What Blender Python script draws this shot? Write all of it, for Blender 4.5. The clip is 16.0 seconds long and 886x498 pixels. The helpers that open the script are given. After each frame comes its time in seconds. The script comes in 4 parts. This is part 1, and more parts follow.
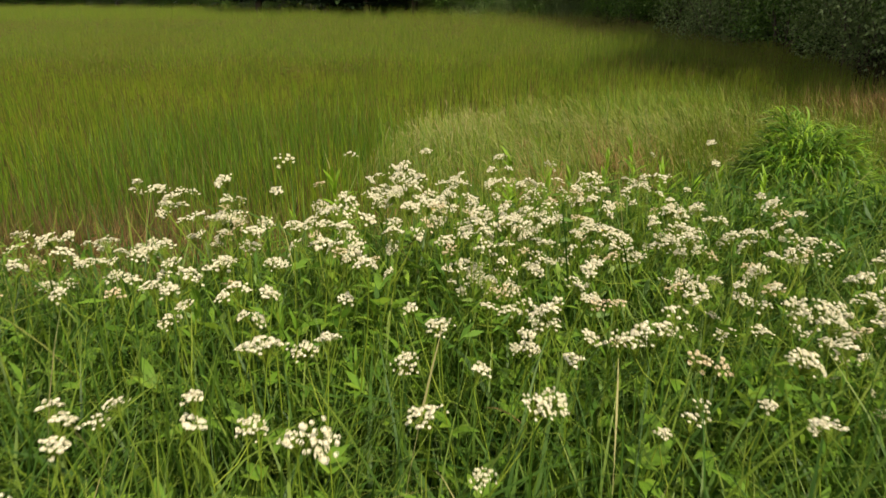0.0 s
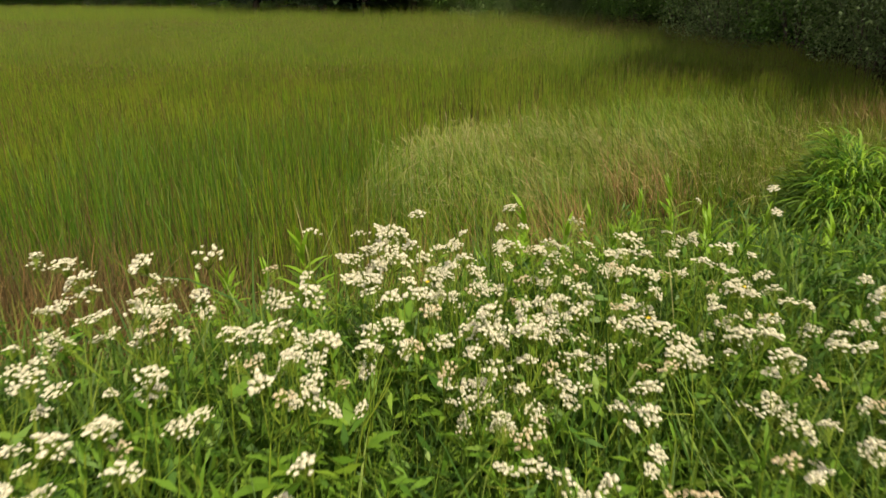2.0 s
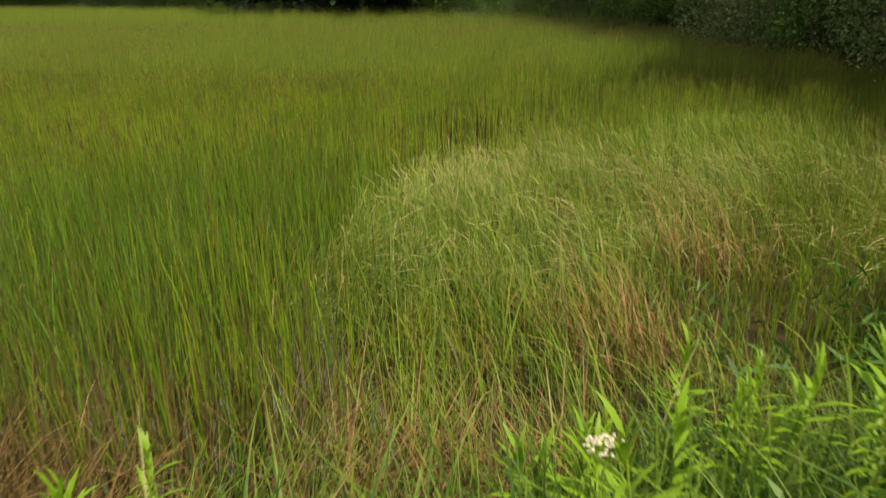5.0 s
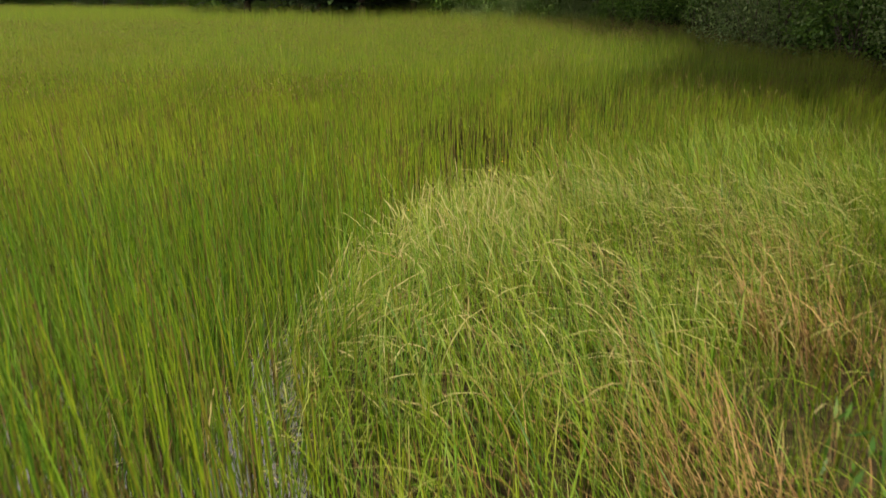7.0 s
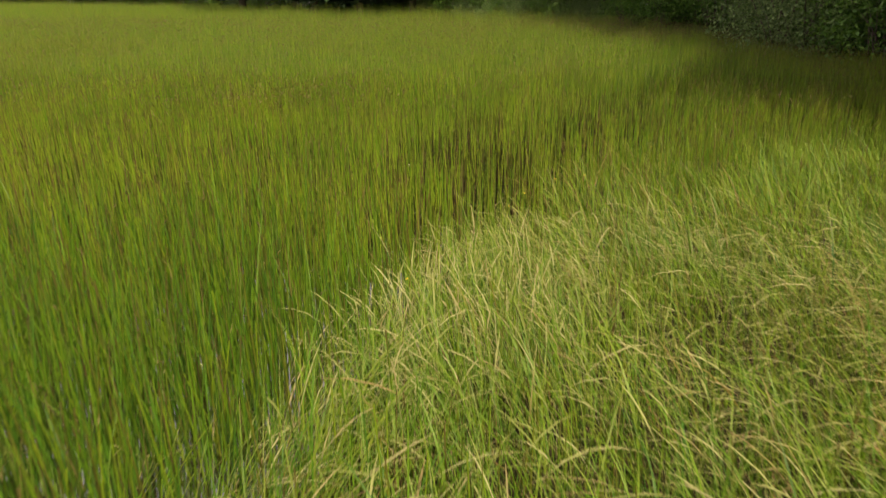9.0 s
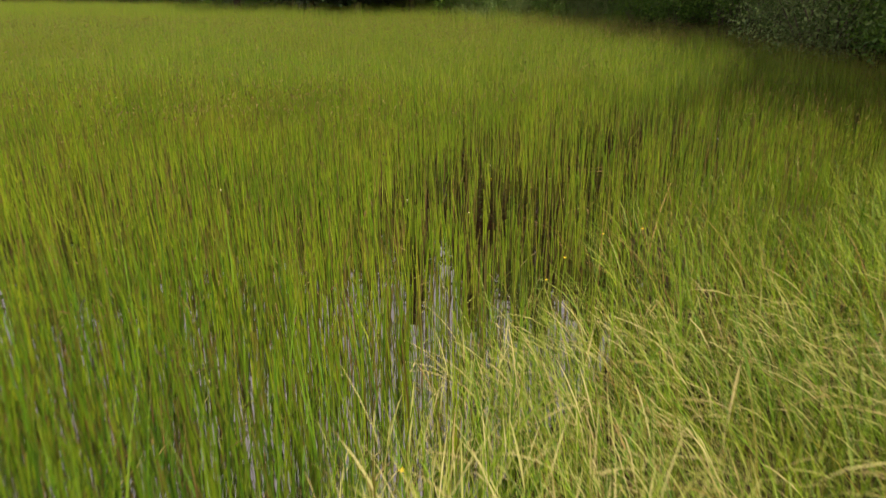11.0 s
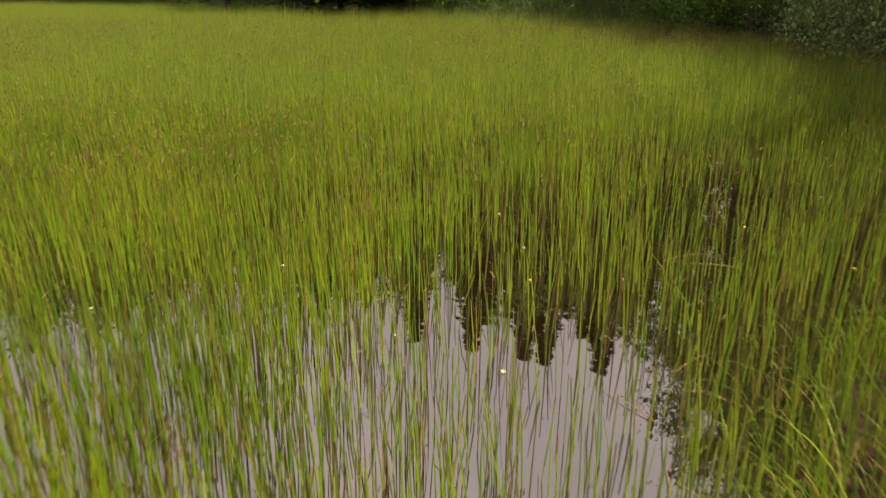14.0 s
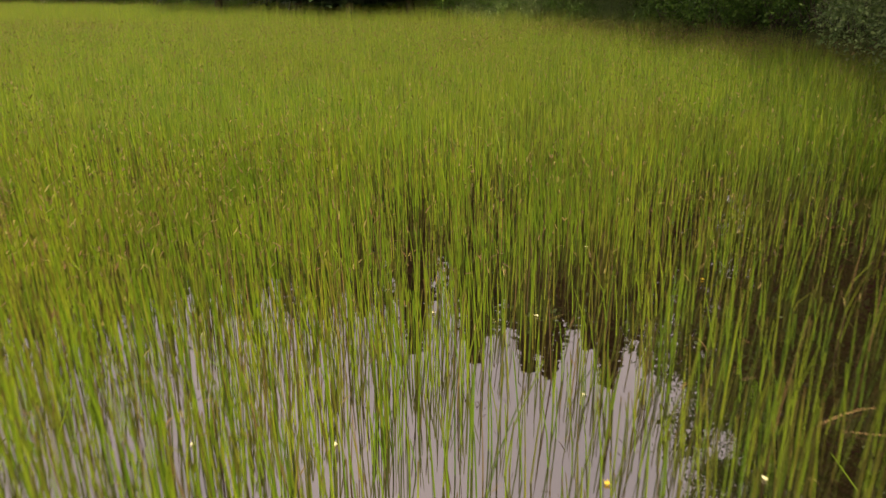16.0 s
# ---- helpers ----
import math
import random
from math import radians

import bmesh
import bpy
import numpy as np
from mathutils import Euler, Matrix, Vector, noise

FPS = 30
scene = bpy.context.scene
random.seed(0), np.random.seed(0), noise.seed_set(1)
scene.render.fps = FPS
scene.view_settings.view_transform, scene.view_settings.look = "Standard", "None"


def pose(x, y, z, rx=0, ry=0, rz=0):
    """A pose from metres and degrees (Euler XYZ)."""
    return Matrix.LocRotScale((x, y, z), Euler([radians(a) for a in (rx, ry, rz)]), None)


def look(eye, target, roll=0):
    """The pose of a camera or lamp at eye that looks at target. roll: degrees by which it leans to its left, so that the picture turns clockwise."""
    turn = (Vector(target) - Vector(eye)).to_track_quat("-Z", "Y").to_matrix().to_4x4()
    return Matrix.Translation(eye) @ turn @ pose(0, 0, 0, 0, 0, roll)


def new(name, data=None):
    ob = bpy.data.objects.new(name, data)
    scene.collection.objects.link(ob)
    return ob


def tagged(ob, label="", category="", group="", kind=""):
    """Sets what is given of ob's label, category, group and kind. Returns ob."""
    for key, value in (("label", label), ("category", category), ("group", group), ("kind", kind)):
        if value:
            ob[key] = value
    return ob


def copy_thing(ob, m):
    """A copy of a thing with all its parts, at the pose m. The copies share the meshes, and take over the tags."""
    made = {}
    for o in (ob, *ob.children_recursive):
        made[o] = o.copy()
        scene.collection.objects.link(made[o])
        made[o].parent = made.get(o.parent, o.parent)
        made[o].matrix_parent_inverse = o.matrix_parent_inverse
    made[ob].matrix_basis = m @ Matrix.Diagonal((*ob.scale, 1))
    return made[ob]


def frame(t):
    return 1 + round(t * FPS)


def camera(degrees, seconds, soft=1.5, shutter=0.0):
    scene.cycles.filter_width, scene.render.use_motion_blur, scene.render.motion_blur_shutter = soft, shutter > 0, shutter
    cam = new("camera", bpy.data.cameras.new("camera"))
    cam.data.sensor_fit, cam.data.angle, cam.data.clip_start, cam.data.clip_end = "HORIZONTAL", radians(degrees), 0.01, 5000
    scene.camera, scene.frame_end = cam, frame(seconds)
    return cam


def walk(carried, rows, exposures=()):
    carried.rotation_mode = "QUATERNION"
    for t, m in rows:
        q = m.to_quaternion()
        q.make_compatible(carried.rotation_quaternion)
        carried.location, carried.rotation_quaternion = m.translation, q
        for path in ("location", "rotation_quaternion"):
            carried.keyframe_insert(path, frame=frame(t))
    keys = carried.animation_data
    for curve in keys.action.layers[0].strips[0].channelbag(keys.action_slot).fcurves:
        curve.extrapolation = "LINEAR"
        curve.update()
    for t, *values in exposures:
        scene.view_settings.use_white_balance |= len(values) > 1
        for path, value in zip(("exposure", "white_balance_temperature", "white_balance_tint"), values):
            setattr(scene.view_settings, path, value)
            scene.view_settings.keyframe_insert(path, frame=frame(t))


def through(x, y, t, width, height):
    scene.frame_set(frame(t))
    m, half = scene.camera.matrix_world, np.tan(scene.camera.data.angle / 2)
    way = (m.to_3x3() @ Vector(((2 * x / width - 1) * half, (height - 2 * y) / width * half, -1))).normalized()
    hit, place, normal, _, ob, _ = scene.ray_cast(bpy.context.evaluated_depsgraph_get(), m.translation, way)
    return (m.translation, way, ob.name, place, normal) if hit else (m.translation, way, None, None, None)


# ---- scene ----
# ---- camera ----
cam = camera(66.0, 16.0, soft=1.5, shutter=0.6)
PATH = [
    (0, (0.106, 0.000, 1.398), (0.095, 1.875, 0.701), -0.30),
    (0.5, (0.107, 0.114, 1.411), (0.096, 1.988, 0.712), -0.35),
    (1, (0.109, 0.242, 1.421), (0.098, 2.116, 0.721), -0.38),
    (1.5, (0.111, 0.384, 1.427), (0.099, 2.257, 0.727), -0.40),
    (2, (0.113, 0.537, 1.430), (0.101, 2.411, 0.731), -0.42),
    (2.5, (0.114, 0.703, 1.431), (0.101, 2.577, 0.732), -0.43),
    (3, (0.113, 0.880, 1.429), (0.100, 2.754, 0.732), -0.43),
    (3.5, (0.111, 1.067, 1.425), (0.098, 2.942, 0.728), -0.42),
    (4, (0.108, 1.264, 1.419), (0.095, 3.139, 0.723), -0.41),
    (4.5, (0.102, 1.470, 1.412), (0.090, 3.345, 0.717), -0.38),
    (5, (0.095, 1.685, 1.403), (0.083, 3.560, 0.708), -0.36),
    (5.5, (0.086, 1.908, 1.393), (0.075, 3.784, 0.699), -0.32),
    (6, (0.076, 2.139, 1.383), (0.065, 4.015, 0.688), -0.29),
    (6.5, (0.064, 2.378, 1.371), (0.055, 4.253, 0.676), -0.24),
    (7, (0.052, 2.624, 1.359), (0.043, 4.499, 0.664), -0.20),
    (7.5, (0.038, 2.877, 1.347), (0.031, 4.752, 0.651), -0.15),
    (8, (0.024, 3.137, 1.335), (0.018, 5.012, 0.639), -0.09),
    (8.5, (0.010, 3.404, 1.323), (0.004, 5.279, 0.626), -0.04),
    (9, (-0.004, 3.678, 1.312), (-0.009, 5.553, 0.614), 0.01),
    (9.5, (-0.019, 3.959, 1.301), (-0.022, 5.833, 0.603), 0.06),
    (10, (-0.032, 4.246, 1.290), (-0.035, 6.121, 0.592), 0.11),
    (10.5, (-0.045, 4.541, 1.280), (-0.047, 6.415, 0.583), 0.16),
    (11, (-0.057, 4.842, 1.271), (-0.059, 6.716, 0.574), 0.20),
    (11.5, (-0.069, 5.150, 1.264), (-0.070, 7.025, 0.567), 0.23),
    (12, (-0.079, 5.464, 1.257), (-0.080, 7.340, 0.561), 0.26),
    (12.5, (-0.089, 5.786, 1.251), (-0.089, 7.662, 0.557), 0.28),
    (13, (-0.097, 6.114, 1.247), (-0.098, 7.990, 0.554), 0.29),
    (13.5, (-0.106, 6.449, 1.245), (-0.107, 8.325, 0.552), 0.29),
    (14, (-0.114, 6.790, 1.243), (-0.115, 8.666, 0.551), 0.27),
    (14.5, (-0.123, 7.137, 1.244), (-0.124, 9.013, 0.552), 0.24),
    (15, (-0.133, 7.489, 1.246), (-0.134, 9.365, 0.553), 0.19),
    (15.5, (-0.144, 7.845, 1.249), (-0.145, 9.721, 0.555), 0.13),
    (16, (-0.158, 8.206, 1.254), (-0.159, 10.080, 0.557), 0.04),
]
EXPOSURES = ((0, 0.15, 6650, 9), (3.5, 0.13, 6650, 9), (6.5, 0.40, 6800, 9), (10, 0.45, 6950, 10), (12.5, 0.53, 7150, 13), (16, 0.58, 7300, 16))
walk(cam, [(t, look(eye, target, roll)) for t, eye, target, roll in PATH], EXPOSURES)

# ---- sky and sun ----
SUN_TO = Vector((0.34, -0.50, 0.92)).normalized()      # towards the sun
SUN_EL = math.asin(SUN_TO.z)
SUN_ROT = math.atan2(SUN_TO.x, SUN_TO.y)
world = bpy.data.worlds.new("sky")
scene.world = world
world.use_nodes = True
wn, wl = world.node_tree.nodes, world.node_tree.links
wn.clear()
sky = wn.new("ShaderNodeTexSky")
sky.sky_type, sky.sun_disc = "NISHITA", False
sky.sun_elevation, sky.sun_rotation = SUN_EL, SUN_ROT
sky.dust_density, sky.air_density = 2.0, 1.0
sky_bg = wn.new("ShaderNodeBackground")
sky_bg.inputs[1].default_value = 0.11
wl.new(sky.outputs[0], sky_bg.inputs[0])
veil = wn.new("ShaderNodeBackground")                  # thin bright cloud over the whole sky
veil.inputs[0].default_value = (1.0, 0.885, 0.87, 1)
veil.inputs[1].default_value = 0.85
tc = wn.new("ShaderNodeTexCoord")
cl = wn.new("ShaderNodeTexNoise")
cl.inputs["Scale"].default_value, cl.inputs["Detail"].default_value = 2.2, 5
ramp = wn.new("ShaderNodeMapRange")
ramp.inputs[1].default_value, ramp.inputs[2].default_value = 0.3, 0.7
ramp.inputs[3].default_value, ramp.inputs[4].default_value = 0.55, 0.95
wmix, wout = wn.new("ShaderNodeMixShader"), wn.new("ShaderNodeOutputWorld")
wl.new(tc.outputs["Generated"], cl.inputs["Vector"])
wl.new(cl.outputs[0], ramp.inputs[0])
wl.new(ramp.outputs[0], wmix.inputs[0])
wl.new(sky_bg.outputs[0], wmix.inputs[1])
wl.new(veil.outputs[0], wmix.inputs[2])
wl.new(wmix.outputs[0], wout.inputs[0])
sun_data = bpy.data.lights.new("sun", "SUN")
sun_data.energy, sun_data.angle, sun_data.color = 5.0, radians(0.6), (1.0, 0.88, 0.68)
sun = new("sun", sun_data)
sun.matrix_world = look(SUN_TO * 60, (0, 0, 0))

rng = np.random.default_rng(7)

# ---- materials ----


def mat_base(name):
    m = bpy.data.materials.new(name)
    m.use_nodes = True
    m.node_tree.nodes.clear()
    return m, m.node_tree.nodes, m.node_tree.links


def ramp_of(n, stops):
    r = n.new("ShaderNodeValToRGB")
    while len(r.color_ramp.elements) < len(stops):
        r.color_ramp.elements.new(0.5)
    for e, (p, c) in zip(r.color_ramp.elements, stops):
        e.position, e.color = p, (*c, 1)
    return r


def leaf_mat(name, shades, tip=None, tip_from=0.6, tip_share=1.0, through=0.35, rough=0.5, patch=0.0, patch_scale=0.6, patch_col=None, spec=0.3, fine=0.0, fine_scale=2.0, fine_col=None):
    """A leaf or stem: a shade for each island, a second colour towards the tip, wide patches over the field, light passing through."""
    m, n, l = mat_base(name)
    geo = n.new("ShaderNodeNewGeometry")
    r = ramp_of(n, [(i / max(1, len(shades) - 1), c) for i, c in enumerate(shades)])
    l.new(geo.outputs["Random Per Island"], r.inputs[0])
    col = r.outputs[0]
    for amount, scale, shade in ((patch, patch_scale, patch_col), (fine, fine_scale, fine_col)):
        if not shade:
            continue
        nz = n.new("ShaderNodeTexNoise")
        nz.inputs["Scale"].default_value, nz.inputs["Detail"].default_value = scale, 3
        l.new(geo.outputs["Position"], nz.inputs["Vector"])
        mr = n.new("ShaderNodeMapRange")
        mr.inputs[1].default_value, mr.inputs[2].default_value, mr.inputs[4].default_value = 0.45, 0.68, amount
        l.new(nz.outputs[0], mr.inputs[0])
        mx = n.new("ShaderNodeMix")
        mx.data_type = "RGBA"
        l.new(mr.outputs[0], mx.inputs[0])
        l.new(col, mx.inputs[6])
        mx.inputs[7].default_value = (*shade, 1)
        col = mx.outputs[2]
    if tip:
        uv = n.new("ShaderNodeUVMap")
        sep = n.new("ShaderNodeSeparateXYZ")
        l.new(uv.outputs[0], sep.inputs[0])
        mr = n.new("ShaderNodeMapRange")
        mr.inputs[1].default_value, mr.inputs[2].default_value = tip_from, 1.0
        l.new(sep.outputs[1], mr.inputs[0])
        pick = n.new("ShaderNodeMath")
        pick.operation = "LESS_THAN"
        pick.inputs[1].default_value = tip_share
        fr = n.new("ShaderNodeMath")
        fr.operation = "MULTIPLY"
        fr.inputs[1].default_value = 7.31
        fr2 = n.new("ShaderNodeMath")
        fr2.operation = "FRACT"
        l.new(geo.outputs["Random Per Island"], fr.inputs[0])
        l.new(fr.outputs[0], fr2.inputs[0])
        l.new(fr2.outputs[0], pick.inputs[0])
        mul = n.new("ShaderNodeMath")
        mul.operation = "MULTIPLY"
        l.new(mr.outputs[0], mul.inputs[0])
        l.new(pick.outputs[0], mul.inputs[1])
        mx = n.new("ShaderNodeMix")
        mx.data_type = "RGBA"
        l.new(mul.outputs[0], mx.inputs[0])
        l.new(col, mx.inputs[6])
        mx.inputs[7].default_value = (*tip, 1)
        col = mx.outputs[2]
    p = n.new("ShaderNodeBsdfPrincipled")
    p.inputs["Roughness"].default_value = rough
    p.inputs["Specular IOR Level"].default_value = spec
    l.new(col, p.inputs["Base Color"])
    t = n.new("ShaderNodeBsdfTranslucent")
    l.new(col, t.inputs[0])
    mix, out = n.new("ShaderNodeMixShader"), n.new("ShaderNodeOutputMaterial")
    mix.inputs[0].default_value = through
    l.new(p.outputs[0], mix.inputs[1])
    l.new(t.outputs[0], mix.inputs[2])
    l.new(mix.outputs[0], out.inputs[0])
    return m


def rough_mat(name, a, b, scale, rough=0.9, bump=0.3, spec=0.5):
    """Soil, bark: two colours by noise, with relief."""
    m, n, l = mat_base(name)
    geo = n.new("ShaderNodeNewGeometry")
    nz = n.new("ShaderNodeTexNoise")
    nz.inputs["Scale"].default_value, nz.inputs["Detail"].default_value = scale, 6
    l.new(geo.outputs["Position"], nz.inputs["Vector"])
    r = ramp_of(n, [(0.35, a), (0.65, b)])
    l.new(nz.outputs[0], r.inputs[0])
    bp = n.new("ShaderNodeBump")
    bp.inputs["Strength"].default_value, bp.inputs["Distance"].default_value = bump, 0.02
    l.new(nz.outputs[0], bp.inputs["Height"])
    p, out = n.new("ShaderNodeBsdfPrincipled"), n.new("ShaderNodeOutputMaterial")
    p.inputs["Roughness"].default_value = rough
    p.inputs["Specular IOR Level"].default_value = spec
    l.new(r.outputs[0], p.inputs["Base Color"])
    l.new(bp.outputs[0], p.inputs["Normal"])
    l.new(p.outputs[0], out.inputs[0])
    return m


def ground_mat():
    """Wet soil by the water, mossy turf on the higher banks."""
    m = rough_mat("wet_soil_and_turf", (0.018, 0.012, 0.006), (0.05, 0.036, 0.016), 9, spec=0.15)
    n, l = m.node_tree.nodes, m.node_tree.links
    p = n["Principled BSDF"]
    soil = p.inputs["Base Color"].links[0].from_socket
    geo, sep, nz, mr, mx = n.new("ShaderNodeNewGeometry"), n.new("ShaderNodeSeparateXYZ"), n.new("ShaderNodeTexNoise"), n.new("ShaderNodeMapRange"), n.new("ShaderNodeMix")
    nz.inputs["Scale"].default_value, nz.inputs["Detail"].default_value = 1.8, 6
    green = ramp_of(n, [(0.3, (0.022, 0.030, 0.008)), (0.55, (0.04, 0.06, 0.012)), (0.75, (0.075, 0.085, 0.025))])
    l.new(geo.outputs["Position"], nz.inputs["Vector"])
    l.new(nz.outputs[0], green.inputs[0])
    l.new(geo.outputs["Position"], sep.inputs[0])
    l.new(sep.outputs[2], mr.inputs[0])
    mr.inputs[1].default_value, mr.inputs[2].default_value, mr.inputs[4].default_value = 0.02, 0.30, 0.85
    mx.data_type = "RGBA"
    l.new(mr.outputs[0], mx.inputs[0])
    l.new(soil, mx.inputs[6])
    l.new(green.outputs[0], mx.inputs[7])
    l.new(mx.outputs[2], p.inputs["Base Color"])
    return m


def water_mat():
    m, n, l = mat_base("pond_water")
    geo = n.new("ShaderNodeNewGeometry")
    nz = n.new("ShaderNodeTexNoise")
    nz.inputs["Scale"].default_value, nz.inputs["Detail"].default_value = 3.0, 2
    l.new(geo.outputs["Position"], nz.inputs["Vector"])
    bp = n.new("ShaderNodeBump")
    bp.inputs["Strength"].default_value, bp.inputs["Distance"].default_value = 0.02, 0.02
    l.new(nz.outputs[0], bp.inputs["Height"])
    p, out = n.new("ShaderNodeBsdfPrincipled"), n.new("ShaderNodeOutputMaterial")
    p.inputs["Base Color"].default_value = (0.012, 0.007, 0.004, 1)
    p.inputs["Roughness"].default_value = 0.015
    p.inputs["IOR"].default_value = 3.3
    p.inputs["Specular IOR Level"].default_value = 0.5
    p.inputs["Specular Tint"].default_value = (1, 1, 1, 1)
    l.new(bp.outputs[0], p.inputs["Normal"])
    l.new(p.outputs[0], out.inputs[0])
    return m


M_SOIL = ground_mat()
M_OLD = leaf_mat("old_brown_stem", [(0.07, 0.055, 0.018), (0.12, 0.08, 0.025), (0.05, 0.042, 0.014), (0.20, 0.135, 0.045), (0.09, 0.085, 0.02)], through=0.1, rough=0.8)
M_WATER = water_mat()
M_REED = leaf_mat("reed_stem", [(0.0532, 0.127, 0.007), (0.176, 0.304, 0.014), (0.319, 0.402, 0.025), (0.106, 0.235, 0.01), (0.245, 0.353, 0.02), (0.096, 0.0735, 0.018), (0.287, 0.304, 0.03)], tip=(0.14, 0.10, 0.03), tip_from=0.75, tip_share=0.4,
                  through=0.3, patch=0.45, patch_scale=0.35, patch_col=(0.21, 0.27, 0.018), fine=0.6, fine_scale=1.1, fine_col=(0.07, 0.17, 0.009))
M_REED_FAR = leaf_mat("reed_stem_far", [(0.0433, 0.097, 0.007), (0.13, 0.233, 0.012), (0.227, 0.291, 0.018), (0.0812, 0.165, 0.01), (0.173, 0.242, 0.014)], tip=(0.15, 0.11, 0.03), tip_from=0.75, tip_share=0.4,
                      through=0.3, patch=0.6, patch_scale=0.2, patch_col=(0.16, 0.18, 0.016), fine=0.6, fine_scale=2.4, fine_col=(0.055, 0.13, 0.009))
M_SEDGE = leaf_mat("sedge_blade", [(0.0405, 0.106, 0.0099), (0.0743, 0.175, 0.0121), (0.135, 0.25, 0.0154), (0.081, 0.1, 0.0154)], tip=(0.16, 0.19, 0.03), tip_from=0.7, tip_share=0.4, through=0.25)
M_SPIKE = leaf_mat("reed_spike", [(0.035, 0.025, 0.010), (0.11, 0.07, 0.022), (0.17, 0.15, 0.035), (0.06, 0.04, 0.014), (0.13, 0.07, 0.025)], through=0.1, rough=0.7)
M_GRASS = leaf_mat("marsh_grass", [(0.0281, 0.0905, 0.00669), (0.104, 0.235, 0.0117), (0.253, 0.345, 0.0251), (0.0469, 0.144, 0.00836), (0.263, 0.307, 0.0334), (0.15, 0.281, 0.0134), (0.206, 0.118, 0.0334)], tip=(0.40, 0.38, 0.13), tip_from=0.6, tip_share=0.25,
                   through=0.4, patch=0.3, patch_scale=0.9, patch_col=(0.23, 0.31, 0.03), fine=0.35, fine_scale=2.2, fine_col=(0.06, 0.16, 0.012))
M_SEED = leaf_mat("seed_head", [(0.198, 0.231, 0.0476), (0.31, 0.318, 0.102), (0.423, 0.397, 0.177), (0.254, 0.187, 0.068)], through=0.35, rough=0.7)
M_DRY = leaf_mat("dry_grass", [(0.224, 0.131, 0.048), (0.31, 0.189, 0.072), (0.43, 0.295, 0.128), (0.146, 0.082, 0.032), (0.224, 0.18, 0.048)], through=0.25, rough=0.7)
M_MEADOW = leaf_mat("meadow_grass", [(0.0303, 0.0801, 0.0106), (0.0684, 0.153, 0.0167), (0.151, 0.24, 0.0212), (0.0456, 0.117, 0.0151), (0.107, 0.197, 0.0266)], tip=(0.27, 0.36, 0.05), tip_from=0.7, tip_share=0.4, through=0.4)
M_FORB = leaf_mat("herb_leaf", [(0.06, 0.15, 0.018), (0.12, 0.25, 0.022), (0.21, 0.34, 0.03)], through=0.35, rough=0.45)
M_WEED = leaf_mat("weed_leaf", [(0.03, 0.09, 0.012), (0.055, 0.14, 0.018), (0.10, 0.21, 0.025)], through=0.3, rough=0.5)
M_SHOOT = leaf_mat("young_leaf", [(0.13, 0.28, 0.014), (0.20, 0.37, 0.02), (0.30, 0.45, 0.03)], through=0.4, rough=0.45)
M_STEM = leaf_mat("herb_stem", [(0.14, 0.25, 0.02), (0.24, 0.30, 0.03)], through=0.1)
M_PETAL = leaf_mat("white_petal", [(0.87, 0.85, 0.69), (0.84, 0.80, 0.60), (0.88, 0.86, 0.74)], through=0.35, rough=0.7)
M_PETAL_OLD = leaf_mat("faded_petal", [(0.74, 0.60, 0.42), (0.80, 0.72, 0.50), (0.55, 0.44, 0.25)], through=0.2, rough=0.7)
M_YELLOW = leaf_mat("yellow_petal", [(0.80, 0.60, 0.03), (0.75, 0.55, 0.05)], through=0.3)
M_FLOAT = leaf_mat("floating_petal", [(0.80, 0.76, 0.40), (0.85, 0.82, 0.55)], through=0.2)
M_BUSH = leaf_mat("willow_leaf", [(0.0473, 0.13, 0.0198), (0.108, 0.247, 0.0242), (0.297, 0.481, 0.033), (0.162, 0.26, 0.055)], through=0.4, rough=0.4)
M_TREE = leaf_mat("tree_leaf", [(0.042, 0.102, 0.0168), (0.084, 0.18, 0.0216), (0.144, 0.264, 0.036)], through=0.25)
M_TREE_PALE = leaf_mat("willow_tree_leaf", [(0.072, 0.131, 0.0353), (0.132, 0.202, 0.0605), (0.228, 0.309, 0.101)], through=0.25)
M_SPRUCE = leaf_mat("spruce_needles", [(0.015, 0.035, 0.012), (0.03, 0.055, 0.016)], through=0.1)
M_BARK = rough_mat("bark", (0.05, 0.038, 0.028), (0.12, 0.09, 0.065), 14)
M_BIRCH = rough_mat("birch_bark", (0.12, 0.11, 0.10), (0.62, 0.58, 0.52), 7)

# ---- mesh helpers ----


def quick_mesh(name, co, quads, v=None, smooth=False):
    me = bpy.data.meshes.new(name)
    co, quads = np.asarray(co, np.float32), np.asarray(quads, np.int32)
    me.vertices.add(len(co))
    me.vertices.foreach_set("co", co.ravel())
    me.loops.add(quads.size)
    me.loops.foreach_set("vertex_index", quads.ravel())
    me.polygons.add(len(quads))
    me.polygons.foreach_set("loop_start", np.arange(0, quads.size, quads.shape[1], dtype=np.int32))
    if smooth:
        me.polygons.foreach_set("use_smooth", np.ones(len(quads), bool))
    if v is not None:
        uv = np.zeros((quads.size, 2), np.float32)
        uv[:, 1] = np.asarray(v, np.float32)[quads.ravel()]
        me.uv_layers.new(name="UVMap").data.foreach_set("uv", uv.ravel())
    me.update(calc_edges=True)
    return me


def join(*pieces):
    """Joins (co, quads, v) triples."""
    co, quads, v, k = [], [], [], 0
    for c, q, w in pieces:
        co.append(c), quads.append(np.asarray(q) + k), v.append(w)
        k += len(c)
    return np.concatenate(co), np.concatenate(quads), np.concatenate(v)


